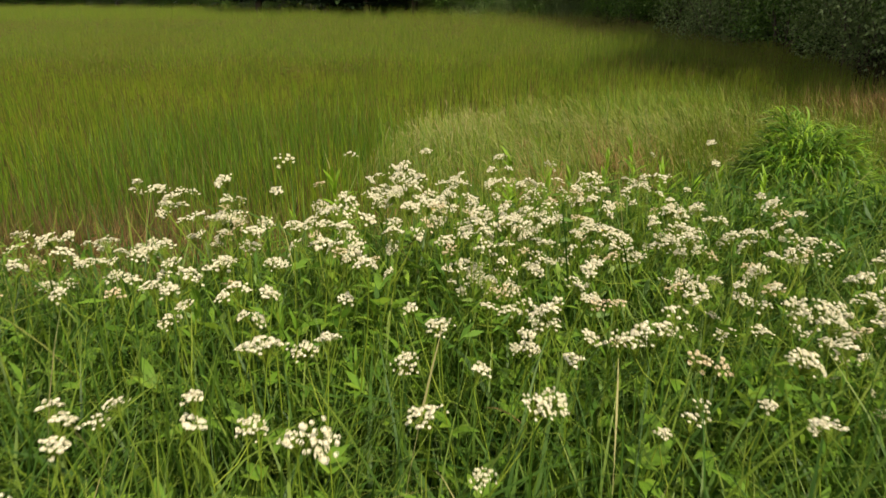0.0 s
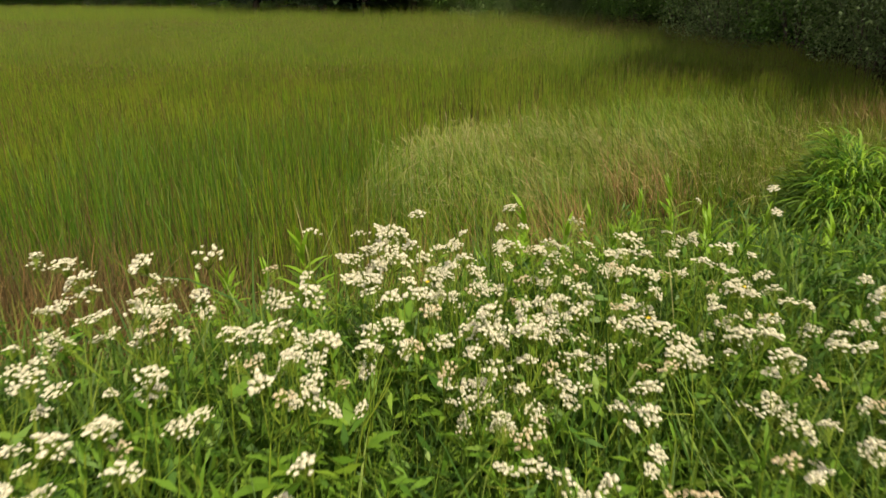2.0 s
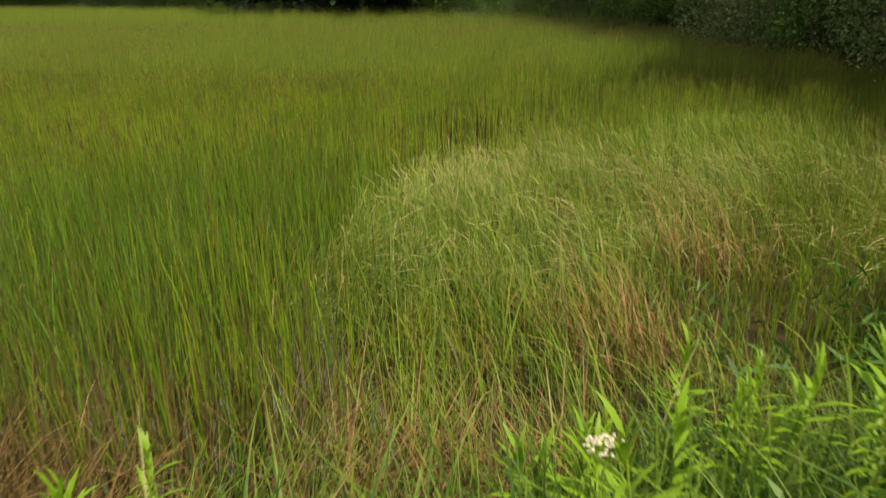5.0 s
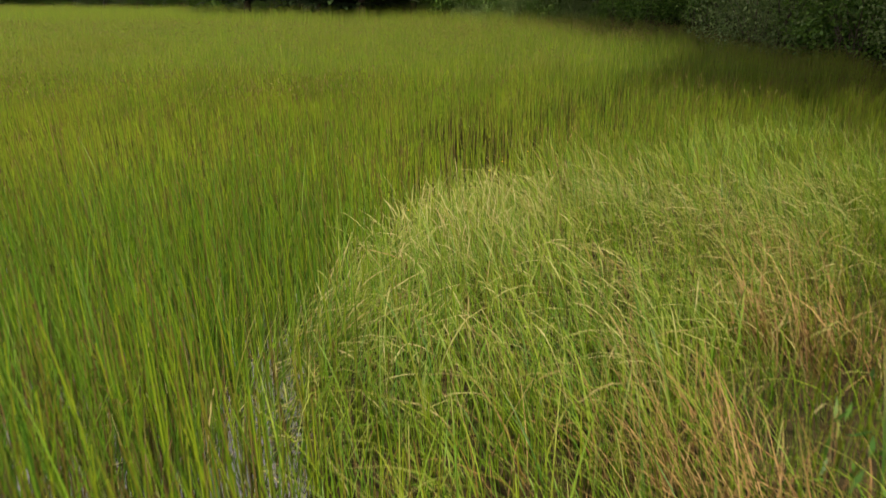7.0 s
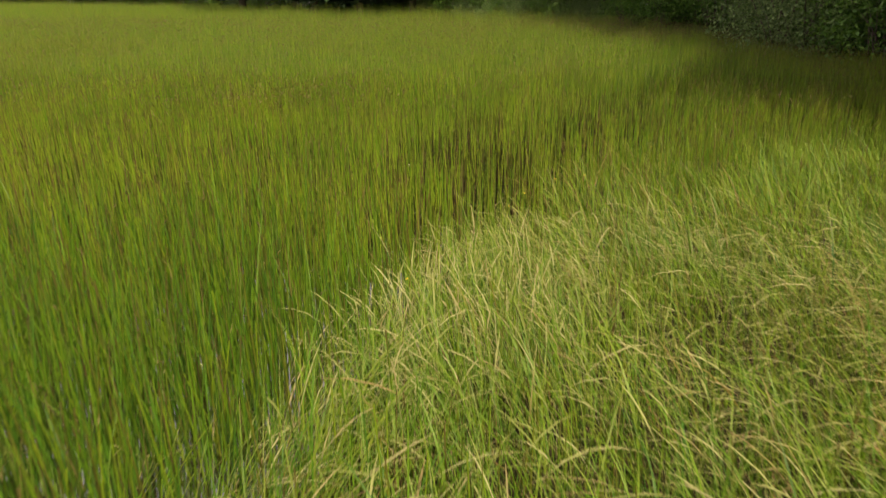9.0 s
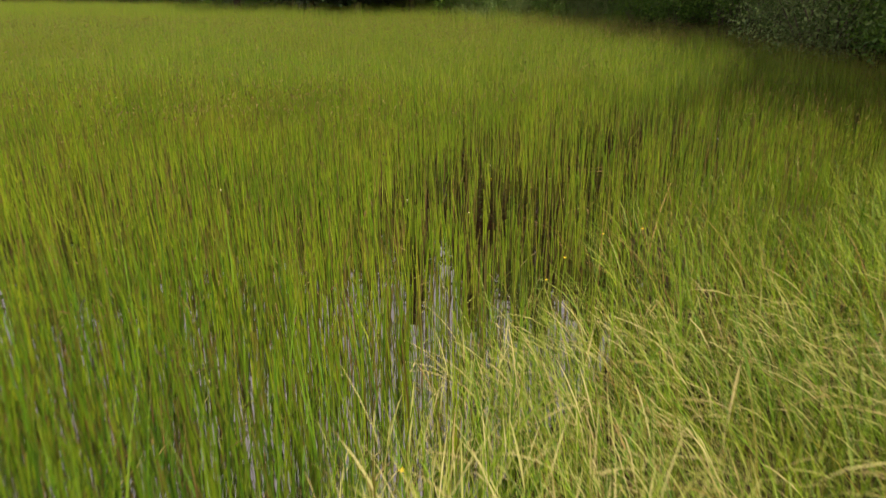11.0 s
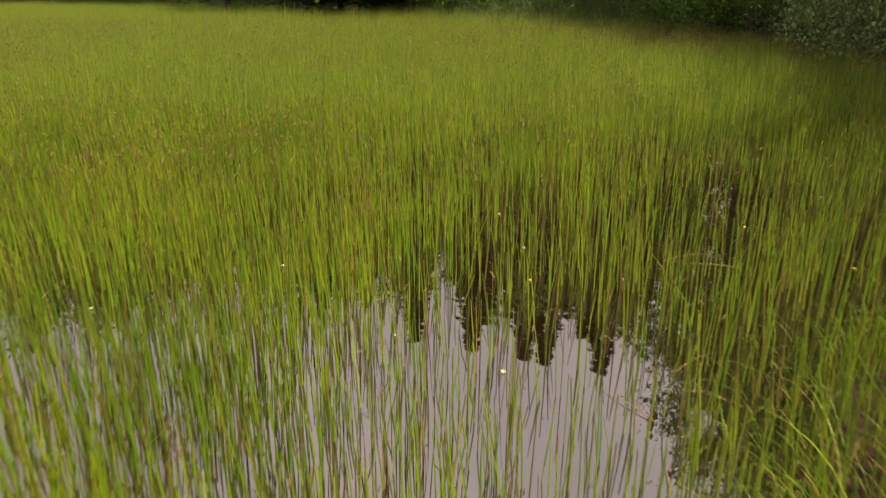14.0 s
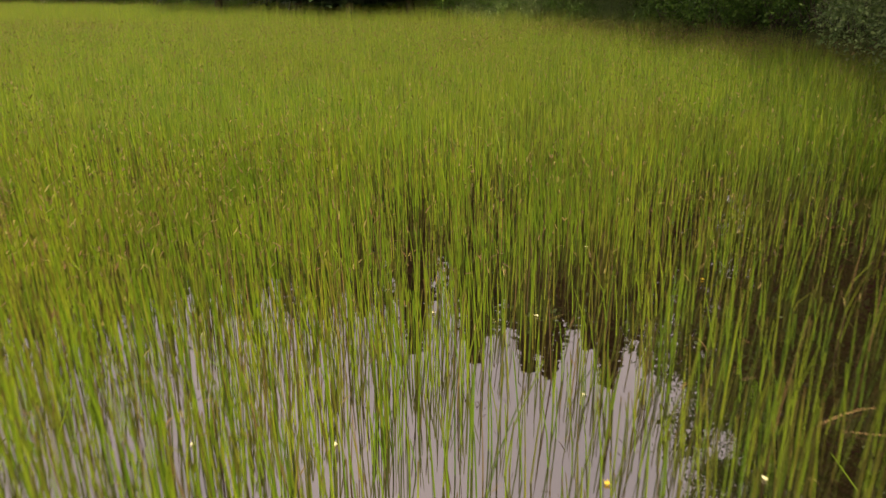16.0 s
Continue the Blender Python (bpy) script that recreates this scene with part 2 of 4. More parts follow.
def arcs(base, length, azimuth, lean0, lean1, segs, power=1.3):
    """Centre lines that start at base, leaning by lean0 at the foot and lean1 at the tip (degrees from upright)."""
    n = len(base)
    t = (np.arange(segs) + 0.5) / segs
    th = np.radians(lean0[:, None] + (lean1 - lean0)[:, None] * t[None] ** power)
    step = (length / segs)[:, None]
    r = np.concatenate([np.zeros((n, 1)), np.cumsum(np.sin(th) * step, 1)], 1)
    z = np.concatenate([np.zeros((n, 1)), np.cumsum(np.cos(th) * step, 1)], 1)
    return base[:, None] + np.stack([r * np.cos(azimuth)[:, None], r * np.sin(azimuth)[:, None], z], -1)


def ribbons(base, length, width, azimuth, lean0, lean1, segs=4, belly=0.35, twist=0.6, head=False):
    """Flat tapering blades, one each row of base."""
    n = len(base)
    line = arcs(base, length, azimuth, lean0, lean1, segs)
    t = np.linspace(0, 1, segs + 1)
    prof = np.minimum(1.0, 0.45 + t / max(belly, 1e-3) * 0.55) * np.clip((1 - t) / (1 - belly), 0.04, 1) ** 0.8
    if head:                                   # a thin stalk with a thicker ear at its end
        prof = np.where(t < 0.68, 0.22, np.clip((1.02 - t) / 0.17, 0.1, 1) * np.clip((t - 0.6) / 0.12, 0.3, 1))
    a = azimuth + np.pi / 2 + rng.uniform(-twist, twist, n)
    side = np.stack([np.cos(a), np.sin(a), rng.uniform(-0.25, 0.25, n)], -1)
    off = side[:, None] * (width[:, None] * prof[None] / 2)[..., None]
    co = np.stack([line - off, line + off], 2).reshape(-1, 3)
    k = (np.arange(n) * (segs + 1) * 2)[:, None] + (np.arange(segs) * 2)[None]
    quads = np.stack([k, k + 1, k + 3, k + 2], -1).reshape(-1, 4)
    return co, quads, np.tile(np.repeat(t, 2), n)


def tubes(base, length, radius, azimuth, lean0, lean1, segs=3, sides=3, taper=0.75):
    """Thin round stems."""
    n = len(base)
    line = arcs(base, length, azimuth, lean0, lean1, segs)
    t = np.linspace(0, 1, segs + 1)
    rad = radius[:, None] * (1 - taper * t[None] ** 1.5)
    a = np.arange(sides) * 2 * np.pi / sides
    ring = np.stack([np.cos(a), np.sin(a), 0 * a], -1)
    co = (line[:, :, None] + ring[None, None] * rad[..., None, None]).reshape(-1, 3)
    s, j = np.meshgrid(np.arange(segs), np.arange(sides), indexing="ij")
    q = np.stack([s * sides + j, s * sides + (j + 1) % sides, (s + 1) * sides + (j + 1) % sides, (s + 1) * sides + j], -1).reshape(-1, 4)
    quads = ((np.arange(n) * (segs + 1) * sides)[:, None, None] + q[None]).reshape(-1, 4)
    return co, quads, np.tile(np.repeat(t, sides), n)


def limb(points, radii, sides=7):
    """One tapered tube along points."""
    pts = np.asarray(points, float)
    ahead = np.gradient(pts, axis=0)
    ahead /= np.linalg.norm(ahead, axis=1, keepdims=True) + 1e-9
    ref = np.where(np.abs(ahead[:, 2:3]) > 0.9, [[1.0, 0, 0]], [[0, 0, 1.0]])
    u = np.cross(ahead, ref)
    u /= np.linalg.norm(u, axis=1, keepdims=True)
    w = np.cross(ahead, u)
    a = np.arange(sides) * 2 * np.pi / sides
    co = (pts[:, None] + (u[:, None] * np.cos(a)[None, :, None] + w[:, None] * np.sin(a)[None, :, None]) * np.asarray(radii)[:, None, None]).reshape(-1, 3)
    s, j = np.meshgrid(np.arange(len(pts) - 1), np.arange(sides), indexing="ij")
    q = np.stack([s * sides + j, s * sides + (j + 1) % sides, (s + 1) * sides + (j + 1) % sides, (s + 1) * sides + j], -1).reshape(-1, 4)
    return co, q, np.repeat(np.linspace(0, 1, len(pts)), sides)


def leaves(centre, size, normal_up=0.4, slim=0.45):
    """Pointed leaves, folded at the midrib, in random directions round the given centres."""
    n = len(centre)
    d = rng.normal(size=(n, 3))
    d[:, 2] -= 0.25
    d /= np.linalg.norm(d, axis=1, keepdims=True)
    up = rng.normal(size=(n, 3)) + [0, 0, normal_up * 3]
    s = np.cross(d, up)
    s /= np.linalg.norm(s, axis=1, keepdims=True) + 1e-9
    nn = np.cross(s, d)
    size = size[:, None]
    co = np.stack([centre, centre + d * size * 0.45 + s * size * slim / 2 + nn * size * 0.08, centre + d * size, centre + d * size * 0.45 - s * size * slim / 2 + nn * size * 0.08], 1)
    return co.reshape(-1, 3), np.arange(n * 4).reshape(-1, 4), np.tile([0, 0.5, 1, 0.5], n)


def part(name, geo, material, parent=None, label="", smooth=False):
    me = geo if isinstance(geo, bpy.types.Mesh) else quick_mesh(name, geo[0], geo[1], geo[2], smooth)
    if not me.materials:
        me.materials.append(material)
    ob = new(name, me)
    ob.parent = parent
    return tagged(ob, label)


# ---- plan ----
BOUND_Y = np.array([2.6, 3.6, 4.3, 5.0, 6.0, 7.0, 7.6, 8.0, 8.5, 9.0, 9.5, 10.0, 11.0, 13.0])
BOUND_X = np.array([-1.2, -0.45, -0.75, -0.90, -0.55, 0.10, 0.45, 0.50, 0.6, 0.9, 1.5, 2.6, 4.6, 7.0])
SHORE_Y = np.array([-30.0, 2.0, 6.0, 9.0, 13.0, 16.0, 21.0, 27.0, 30.0, 33.0, 36.0, 41.0])
SHORE_X = np.array([9.0, 8.0, 6.9, 6.5, 7.0, 7.6, 7.4, 6.8, 6.2, 3.5, 0.5, -4.0])


def wave(x, y, s=1.0):
    return 0.5 * np.sin(1.7 * s * x + 0.6 * y + 0.4) + 0.3 * np.sin(3.1 * s * x - 1.3 * y + 1.9) + 0.2 * np.sin(5.3 * s * y + 2.1 * x)


def clumps(x, y):
    """Uneven tufts a hand or two across, about -1 to 1."""
    return np.sin(9.1 * x + 2.3 * np.sin(3.7 * y)) * np.sin(8.3 * y + 2.1 * np.sin(4.3 * x)) * 0.6 + 0.4 * np.sin(4.1 * x - 3.3 * y + 1.0)


def far_edge(x):
    """The far shore's y for an x left of the right-hand shore."""
    return np.interp(x, [-80, -45, -20, -4, 0.5, 3.5, 6.2, 6.8], [95, 78, 60, 43, 36.5, 33, 30, 27])


def in_pond(x, y):
    return (x < np.interp(y, SHORE_Y, SHORE_X)) & (y < far_edge(x))


def bank_edge(x):
    return 2.75 + 0.18 * np.sin(2.3 * x) + 0.25 * np.clip(x, 0, 2) - 0.38 * np.clip(-x - 0.4, 0, 2)


def marsh(x, y):
    """True on the marsh grass between bank and open water."""
    return (y > bank_edge(x)) & (x > np.interp(y, BOUND_Y, BOUND_X) + 0.22 * wave(x, y, 2) + 0.18 * clumps(x * 0.7, y * 0.7)) & (y < 12.5)


def marsh_share(x, y):
    """How thick the marsh grass stands: it thins towards the reeds and out into the water."""
    s = np.clip((x - np.interp(y, BOUND_Y, BOUND_X)) / 0.45 + 0.55, 0.2, 1)
    for cx, cy, r in ((1.18, 5.45, 0.12), (1.34, 4.79, 0.12), (1.42, 4.72, 0.12), (0.97, 8.0, 0.2), (1.2, 8.45, 0.2), (-0.1, 4.0, 0.14), (0.25, 3.85, 0.12), (1.05, 4.15, 0.12), (0.75, 7.5, 0.12)):      # small bare muddy spots
        s = s * (1 - 0.85 * np.exp(-((x - cx) / r) ** 2 - ((y - cy) / r / 1.2) ** 2))
    return np.clip(s * np.interp(y, [2.5, 4.1, 4.6, 5.5, 7.0, 8.4, 9.4, 12.0], [0.55, 0.6, 0.95, 1.0, 0.9, 0.75, 0.25, 0.05]) * (0.72 + 0.45 * clumps(x, y)) * np.interp(x - 0.3 * y, [0.4, 2.2], [1, 0.35])
                   * (1 - 0.75 * np.clip((x - 0.95) * 2.5, 0, 1) * np.clip((5.0 - y) * 1.4, 0, 1)), 0.03, 1)


def seen(x, y, margin=0.35):
    return np.abs(x - 0.05) < 0.70 * (y + 0.35) + margin


def grown(x, y, share=0.42):
    """Thick along the middle of the place, thinner to its sides."""
    return seen(x, y) | (rng.random(len(x)) < share)


def height(x, y):
    """The ground's height: the bank, the low marsh, the pond's bed and the far banks."""
    bank = np.clip((bank_edge(x) + 0.25 - y) / 0.7, 0, 1)
    z = -0.30 + 0.62 * bank * bank * (3 - 2 * bank)
    m = np.clip((x - np.interp(y, BOUND_Y, BOUND_X) + 0.1) / 0.6, 0, 1) * np.clip((11 - y) / 2.0, 0, 1)
    z = np.maximum(z, -0.30 + 0.36 * m)
    out = np.maximum(x - np.interp(y, SHORE_Y, SHORE_X), y - far_edge(x))
    z = np.maximum(z, -0.30 + 0.75 * np.clip((out + 0.4) / 2.0, 0, 1) + 0.05 * np.clip(out, 0, 60))
    return z + 0.015 * wave(x * 2, y * 2)


# ---- ground and water ----
g = np.linspace(-1, 1, 181)
gx = 260 * np.sign(g) * (np.abs(g) ** 3.2) + 0
gy = 6 + 300 * np.sign(g) * (np.abs(g) ** 3.2)
GX, GY = np.meshgrid(gx, gy)
gq = np.arange(180)[:, None] * 181 + np.arange(180)[None]
gq = np.stack([gq, gq + 1, gq + 182, gq + 181], -1).reshape(-1, 4)
ground = part("ground", (np.stack([GX, GY, height(GX, GY)], -1).reshape(-1, 3), gq, np.zeros(GX.size)), M_SOIL, smooth=True)
tagged(ground, "dark wet soil of the bank and pond bed", "ground", kind="structure")
wco = np.array([[-160, 1.5, 0], [12, 1.5, 0], [12, 100, 0], [-160, 100, 0]], float)
water = part("water", (wco, np.array([[0, 1, 2, 3]]), np.zeros(4)), M_WATER)
tagged(water, "still dark pond water mirroring sky and trees", "water", kind="structure")

# ---- reeds standing in the water ----


def scatter(n, x0, x1, y0, y1):
    return rng.uniform(x0, x1, n), rng.uniform(y0, y1, n)


def blob(x, y, cx, cy, rx, ry):
    return np.exp(-(((x - cx) / rx) ** 2 + ((y - cy) / ry) ** 2))


def reed_share(x, y):
    """How thick the reeds stand, 0 to 1."""
    s = 0.55 + 0.15 * wave(x * 0.8, y * 0.5) + 0.26 * clumps(x * 0.6, y * 0.35) + 0.24 * clumps(x * 1.5 + 2, y * 0.9) + 0.3 * blob(x, y, -1.3, 5.0, 1.3, 2.2) + 0.5 * blob(x, y, -0.4, 6.1, 0.55, 1.4) + 0.15 * blob(x, y, -1.3, 7.3, 0.6, 1.1)
    for cx, cy, rx, ry, depth in ((0.05, 9.4, 0.5, 1.3, 0.36), (0.0, 11.4, 0.5, 0.8, 0.12), (2.2, 12.0, 1.4, 1.2, 0.55), (1.6, 10.7, 1.4, 0.8, 0.36), (1.45, 9.3, 0.5, 0.5, 0.3), (0.2, 10.9, 0.6, 0.7, 0.15)):
        s = s - depth * blob(x, y, cx, cy, rx, ry)
    return np.clip(s, 0.12, 1)


def reed_points(per_m2, y0, y1):
    w = 0.72 * (y1 + 0.5) + 0.4
    x0 = -w
    x, y = scatter(int(per_m2 * (w * 2) * (y1 - y0)), x0, w, y0, y1)
    wet = np.where(marsh(x, y), 0.8 * (1.1 - marsh_share(x, y)), 1.0)
    keep = seen(x, y) & in_pond(x, y) & (y > bank_edge(x) + 0.8) & (rng.random(len(x)) < reed_share(x, y) * wet)
    return x[keep], y[keep]


def reed_rise(y):
    """Reeds stand taller towards the far shore."""
    return np.interp(y, [12, 20, 32], [1, 1.4, 2.2])


def reed_bed(per_m2, y0, y1, segs, sides, thick):
    x, y = reed_points(per_m2, y0, y1)
    k = rng.random(len(x)) > 0.8 * blob(x, y, -1.6, 4.5, 1.1, 1.6)
    x, y = x[k], y[k]
    n = len(x)
    base = np.stack([x, y, np.full(n, -0.05)], -1)
    ln = rng.normal(0.31, 0.06, n).clip(0.10, 0.5) * (1 + 0.12 * wave(x, y) + 0.20 * clumps(x * 0.5, y * 0.3) + 0.18 * clumps(x * 1.3, y * 0.8 + 1) + 0.40 * blob(x, y, -1.3, 5.0, 1.3, 2.0)) * reed_rise(y)
    lean = np.abs(rng.normal(0, 3.0, n))
    tip = lean + np.abs(rng.normal(0, 6, n)) + np.where(rng.random(n) < 0.03, rng.uniform(10, 60, n), 0)
    az = rng.normal(3.14, 1.6, n)
    return tubes(base, ln, rng.uniform(0.7, 1.25, n) * thick, az, lean, tip, segs, sides, taper=0.4)


near_reeds = part("reeds", join(reed_bed(620, 3.2, 13, 2, 3, 0.0030), reed_bed(350, 9.6, 14, 2, 3, 0.0027)), M_REED)
tagged(near_reeds, "slim green reed stems standing in shallow pond water", "reeds", kind="stuff")


# Dead stems; their dark brown also stands in for shade between dense reeds.
def old_stems(per_m2, y0, y1, thick):
    x, y = reed_points(per_m2, y0, y1)
    k = rng.random(len(x)) < 0.06 + 0.4 * blob(x, y, -1.6, 4.0, 1.2, 1.2)
    x, y = x[k], y[k]
    n = len(x)
    return tubes(np.stack([x, y, np.full(n, -0.05)], -1), rng.normal(0.30, 0.10, n).clip(0.1, 0.6), rng.uniform(0.8, 1.6, n) * thick, rng.uniform(0, 6.28, n), np.abs(rng.normal(0, 4, n)), np.abs(rng.normal(4, 8, n)), 2, 3)


old_reeds = part("dead_reeds", old_stems(1200, 3.0, 12, 0.0024), M_OLD)
tagged(old_reeds, "dead brown stems among the green reeds, also standing in for shaded gaps", "reeds", kind="stuff")


x, y = reed_points(1900, 3.0, 7.6)
k = rng.random(len(x)) < 1.1 * blob(x, y, -1.6, 5.0, 1.3, 1.7)
x, y = x[k], y[k]
n = len(x)
sedge_bed = part("sedge", ribbons(np.stack([x, y, np.full(n, -0.05)], -1), rng.normal(0.40, 0.11, n).clip(0.15, 0.7), rng.uniform(0.003, 0.007, n), rng.uniform(0, 6.28, n), np.abs(rng.normal(0, 6, n)), np.abs(rng.normal(12, 16, n)), 4, 0.4), M_SEDGE)
tagged(sedge_bed, "dark green sedge blades in the shallows by the bank", "sedge", kind="stuff")


def far_reeds(points, wide, segs):
    x, y = points
    n = len(x)
    ln = rng.normal(0.33, 0.045, n).clip(0.12, 0.6) * reed_rise(y) * (1 + 0.10 * wave(x * 0.6, y * 0.4) + 0.20 * clumps(x * 0.35, y * 0.22) + 0.22 * clumps(x * 0.9, y * 0.5))
    return ribbons(np.stack([x, y, np.full(n, -0.02)], -1), ln, rng.uniform(*wide, n), rng.normal(1.57, 0.6, n), np.abs(rng.normal(0, 4, n)), np.abs(rng.normal(0, 14, n)), segs, belly=0.75)


mid = far_reeds(reed_points(900, 13, 20), (0.004, 0.008), 2)
deep = far_reeds(reed_points(420, 20, 32), (0.006, 0.014), 1)
rear = far_reeds(reed_points(120, 32, 80), (0.010, 0.03), 1)
reed_field = part("reeds", join(mid), M_REED_FAR)
tagged(reed_field, "thick green reed bed on the open pond", "reeds", kind="stuff")
reed_edge = part("reeds", join(deep, rear), M_REED_FAR)
tagged(reed_edge, "distant green reed bed reaching to the wooded shore", "reeds", kind="stuff")
x, y = np.concatenate([reed_points(110, 3.2, 11), reed_points(650, 10.5, 14), reed_points(420, 14, 28)], 1)
n = len(x)
tops = np.stack([x, y, rng.normal(0.29, 0.05, n).clip(0.08, 0.5) * reed_rise(y) * (1 + 0.40 * blob(x, y, -1.3, 5.0, 1.3, 2.0))], -1)
spikes = ribbons(tops, rng.uniform(0.02, 0.05, n), rng.uniform(0.004, 0.009, n) * np.interp(y, [5, 11, 25], [0.4, 0.9, 2.2]), rng.uniform(0, 6.28, n), rng.uniform(5, 80, n), rng.uniform(30, 110, n), 2)
reed_spikes = part("reed_spikes", spikes, M_SPIKE)
tagged(reed_spikes, "small brown flower spikes at the reed tips", "reeds", kind="stuff")

x, y = scatter(260 * 22 * 30, -15, 7, 2.6, 32.6)
k = ~seen(x, y) & in_pond(x, y) & (y > bank_edge(x) + 0.45) & (rng.random(len(x)) < reed_share(x, y)) & ~marsh(x, y)
side_reeds = part("reeds", far_reeds((x[k], y[k]), (0.005, 0.010), 2), M_REED_FAR)
tagged(side_reeds, "green reeds along the sides of the pond", "reeds", kind="stuff")

# ---- marsh grass ----


def grass_field(n, x0, x1, y0, y1, mask, ln, wd, az, l0, l1, segs=5, belly=0.3, head=False):
    x, y = scatter(n, x0, x1, y0, y1)
    k = mask(x, y) & grown(x, y)
    x, y = x[k], y[k]
    m = len(x)
    base = np.stack([x, y, height(x, y) - 0.02], -1)
    return ribbons(base, rng.normal(ln[0], ln[1], m).clip(ln[0] * 0.4, ln[0] * 1.8) * np.interp(y + 0.5 * clumps(x * 0.6, y * 0.6), [3.4, 5.5, 7.5, 9.0], [1, 0.95, 0.82, 0.7]), rng.uniform(*wd, m), rng.normal(az[0](x, y) if callable(az[0]) else az[0], az[1], m),
                   np.abs(rng.normal(l0[0], l0[1], m)), rng.normal(l1[0], l1[1], m) + 22 * clumps(x * 0.45 + 3, y * 0.4), segs, belly, head=head)


def sweep(x, y):
    """The way the wind has laid the blades: to the right by the water, to the left further in, tuft by tuft."""
    return np.interp(x, [-0.9, -0.2, 0.5], [-0.1, 1.5, 2.85]) + 0.9 * clumps(x * 0.35, y * 0.35 + 1)


def marsh_thick(x, y):
    return marsh(x, y) & (rng.random(len(x)) < marsh_share(x, y))


def marsh_floor(x, y):
    return marsh(x, y) & (rng.random(len(x)) < np.maximum(marsh_share(x, y), np.interp(y, [6, 9], [0.4, 0.12])))


tall = grass_field(130000, -3, 9, 2.6, 10.5, marsh_thick, (0.40, 0.11), (0.0022, 0.0052), (sweep, 0.75), (6, 7), (84, 30), 6)
ears = grass_field(11500, -3, 9, 4.3, 6.9, marsh_thick, (0.46, 0.09), (0.003, 0.0065), (sweep, 0.6), (5, 6), (120, 24), 8, head=True)
low = grass_field(80000, -3, 9, 2.6, 12.5, marsh_floor, (0.24, 0.09), (0.002, 0.005), (0.8, 2.0), (10, 9), (45, 30), 4)


def reed_margin(x, y):
    return (x < np.interp(y, BOUND_Y, BOUND_X)) & (y > 3.3)


stray = grass_field(500, -2.2, 0.6, 3.6, 8.0, reed_margin, (0.52, 0.08), (0.003, 0.006), (-0.2, 0.6), (5, 5), (80, 25), 8, head=True)
ears = join(ears, stray, grass_field(5000, -1.5, 6, 5.4, 6.9, marsh_thick, (0.44, 0.10), (0.002, 0.004), (sweep, 0.55), (8, 8), (90, 26), 6, head=True))
tall = join(tall, grass_field(9000, -2, 5, 2.8, 9.2, marsh_thick, (0.42, 0.10), (0.005, 0.009), (sweep, 0.9), (8, 7), (75, 30), 6))


def reed_fringe(x, y):
    """Marsh grass straying out among the reeds, thinner the further it goes."""
    gap = np.interp(y, BOUND_Y, BOUND_X) - x
    return (gap > -0.1) & (y > 4.0) & (y < 7.4) & (rng.random(len(x)) < np.exp(-np.clip(gap, 0, 9) / 0.6) * (0.5 + 0.5 * clumps(x, y)))


tall = join(tall, grass_field(36000, -2.6, 0.6, 3.4, 7.4, reed_fringe, (0.44, 0.10), (0.003, 0.007), (0.2, 2.0), (6, 6), (55, 30), 5))
ears = join(ears, grass_field(3000, -2.6, 0.6, 4.0, 7.4, reed_fringe, (0.46, 0.09), (0.003, 0.006), (0.2, 2.0), (5, 6), (110, 24), 7, head=True))
marsh_grass = part("marsh_grass", tall, M_GRASS)
tagged(marsh_grass, "pale green arching marsh grass bent over by wind", "grass", kind="stuff")
grass_ears = part("grass_ears", ears, M_SEED)
tagged(grass_ears, "pale drooping seed heads of the marsh grass", "grass", kind="stuff")
marsh_sward = part("marsh_grass", low, M_GRASS)
tagged(marsh_sward, "short green grass between the taller marsh blades", "grass", kind="stuff")
DRY = ((-1.5, 2.85, 0.55, 0.4, 2300), (-1.0, 2.85, 0.3, 0.3, 700), (0.82, 3.88, 0.2, 0.16, 210), (0.68, 4.12, 0.12, 0.1, 60), (1.31, 5.0, 0.14, 0.12, 160), (0.9, 8.0, 0.4, 0.4, 40), (1.3, 7.4, 0.5, 0.5, 60),   (1.7, 5.65, 0.16, 0.14, 60), (1.51, 4.82, 0.16, 0.14, 90), (-0.15, 3.15, 0.35, 0.16, 480), (0.45, 4.2, 0.25, 0.2, 40), (0.84, 4.3, 0.15, 0.2, 60),
       (1.57, 5.85, 0.2, 0.3, 60), (1.45, 4.8, 0.3, 0.2, 70), (4.7, 7.4, 0.8, 0.5, 900), (0.35, 3.2, 0.3, 0.16, 220))
dry = []
for cx, cy, rx, ry, n in DRY:
    x, y = rng.normal(cx, rx * 0.6, n), rng.normal(cy, ry * 0.6, n)
    dry.append(ribbons(np.stack([x, y, np.maximum(height(x, y), -0.02)], -1), rng.normal(0.42 if cx < -0.9 or cx > 4 else 0.34, 0.10, n).clip(0.15, 0.8), rng.uniform(0.0025, 0.006, n), rng.normal(-0.4 if cx < 0 else 2.8, 1.0, n),
                       np.abs(rng.normal(20, 14, n)), rng.normal(65, 30, n), 4, 0.3))
dry.append(grass_field(9000, -3, 9, 2.6, 9.5, marsh_thick, (0.24, 0.09), (0.0016, 0.004), (sweep, 1.2), (18, 12), (75, 35), 5))
dry_grass = part("dry_grass", join(*dry), M_DRY)
tagged(dry_grass, "tufts of brown withered grass on the marsh edge", "grass", kind="stuff")

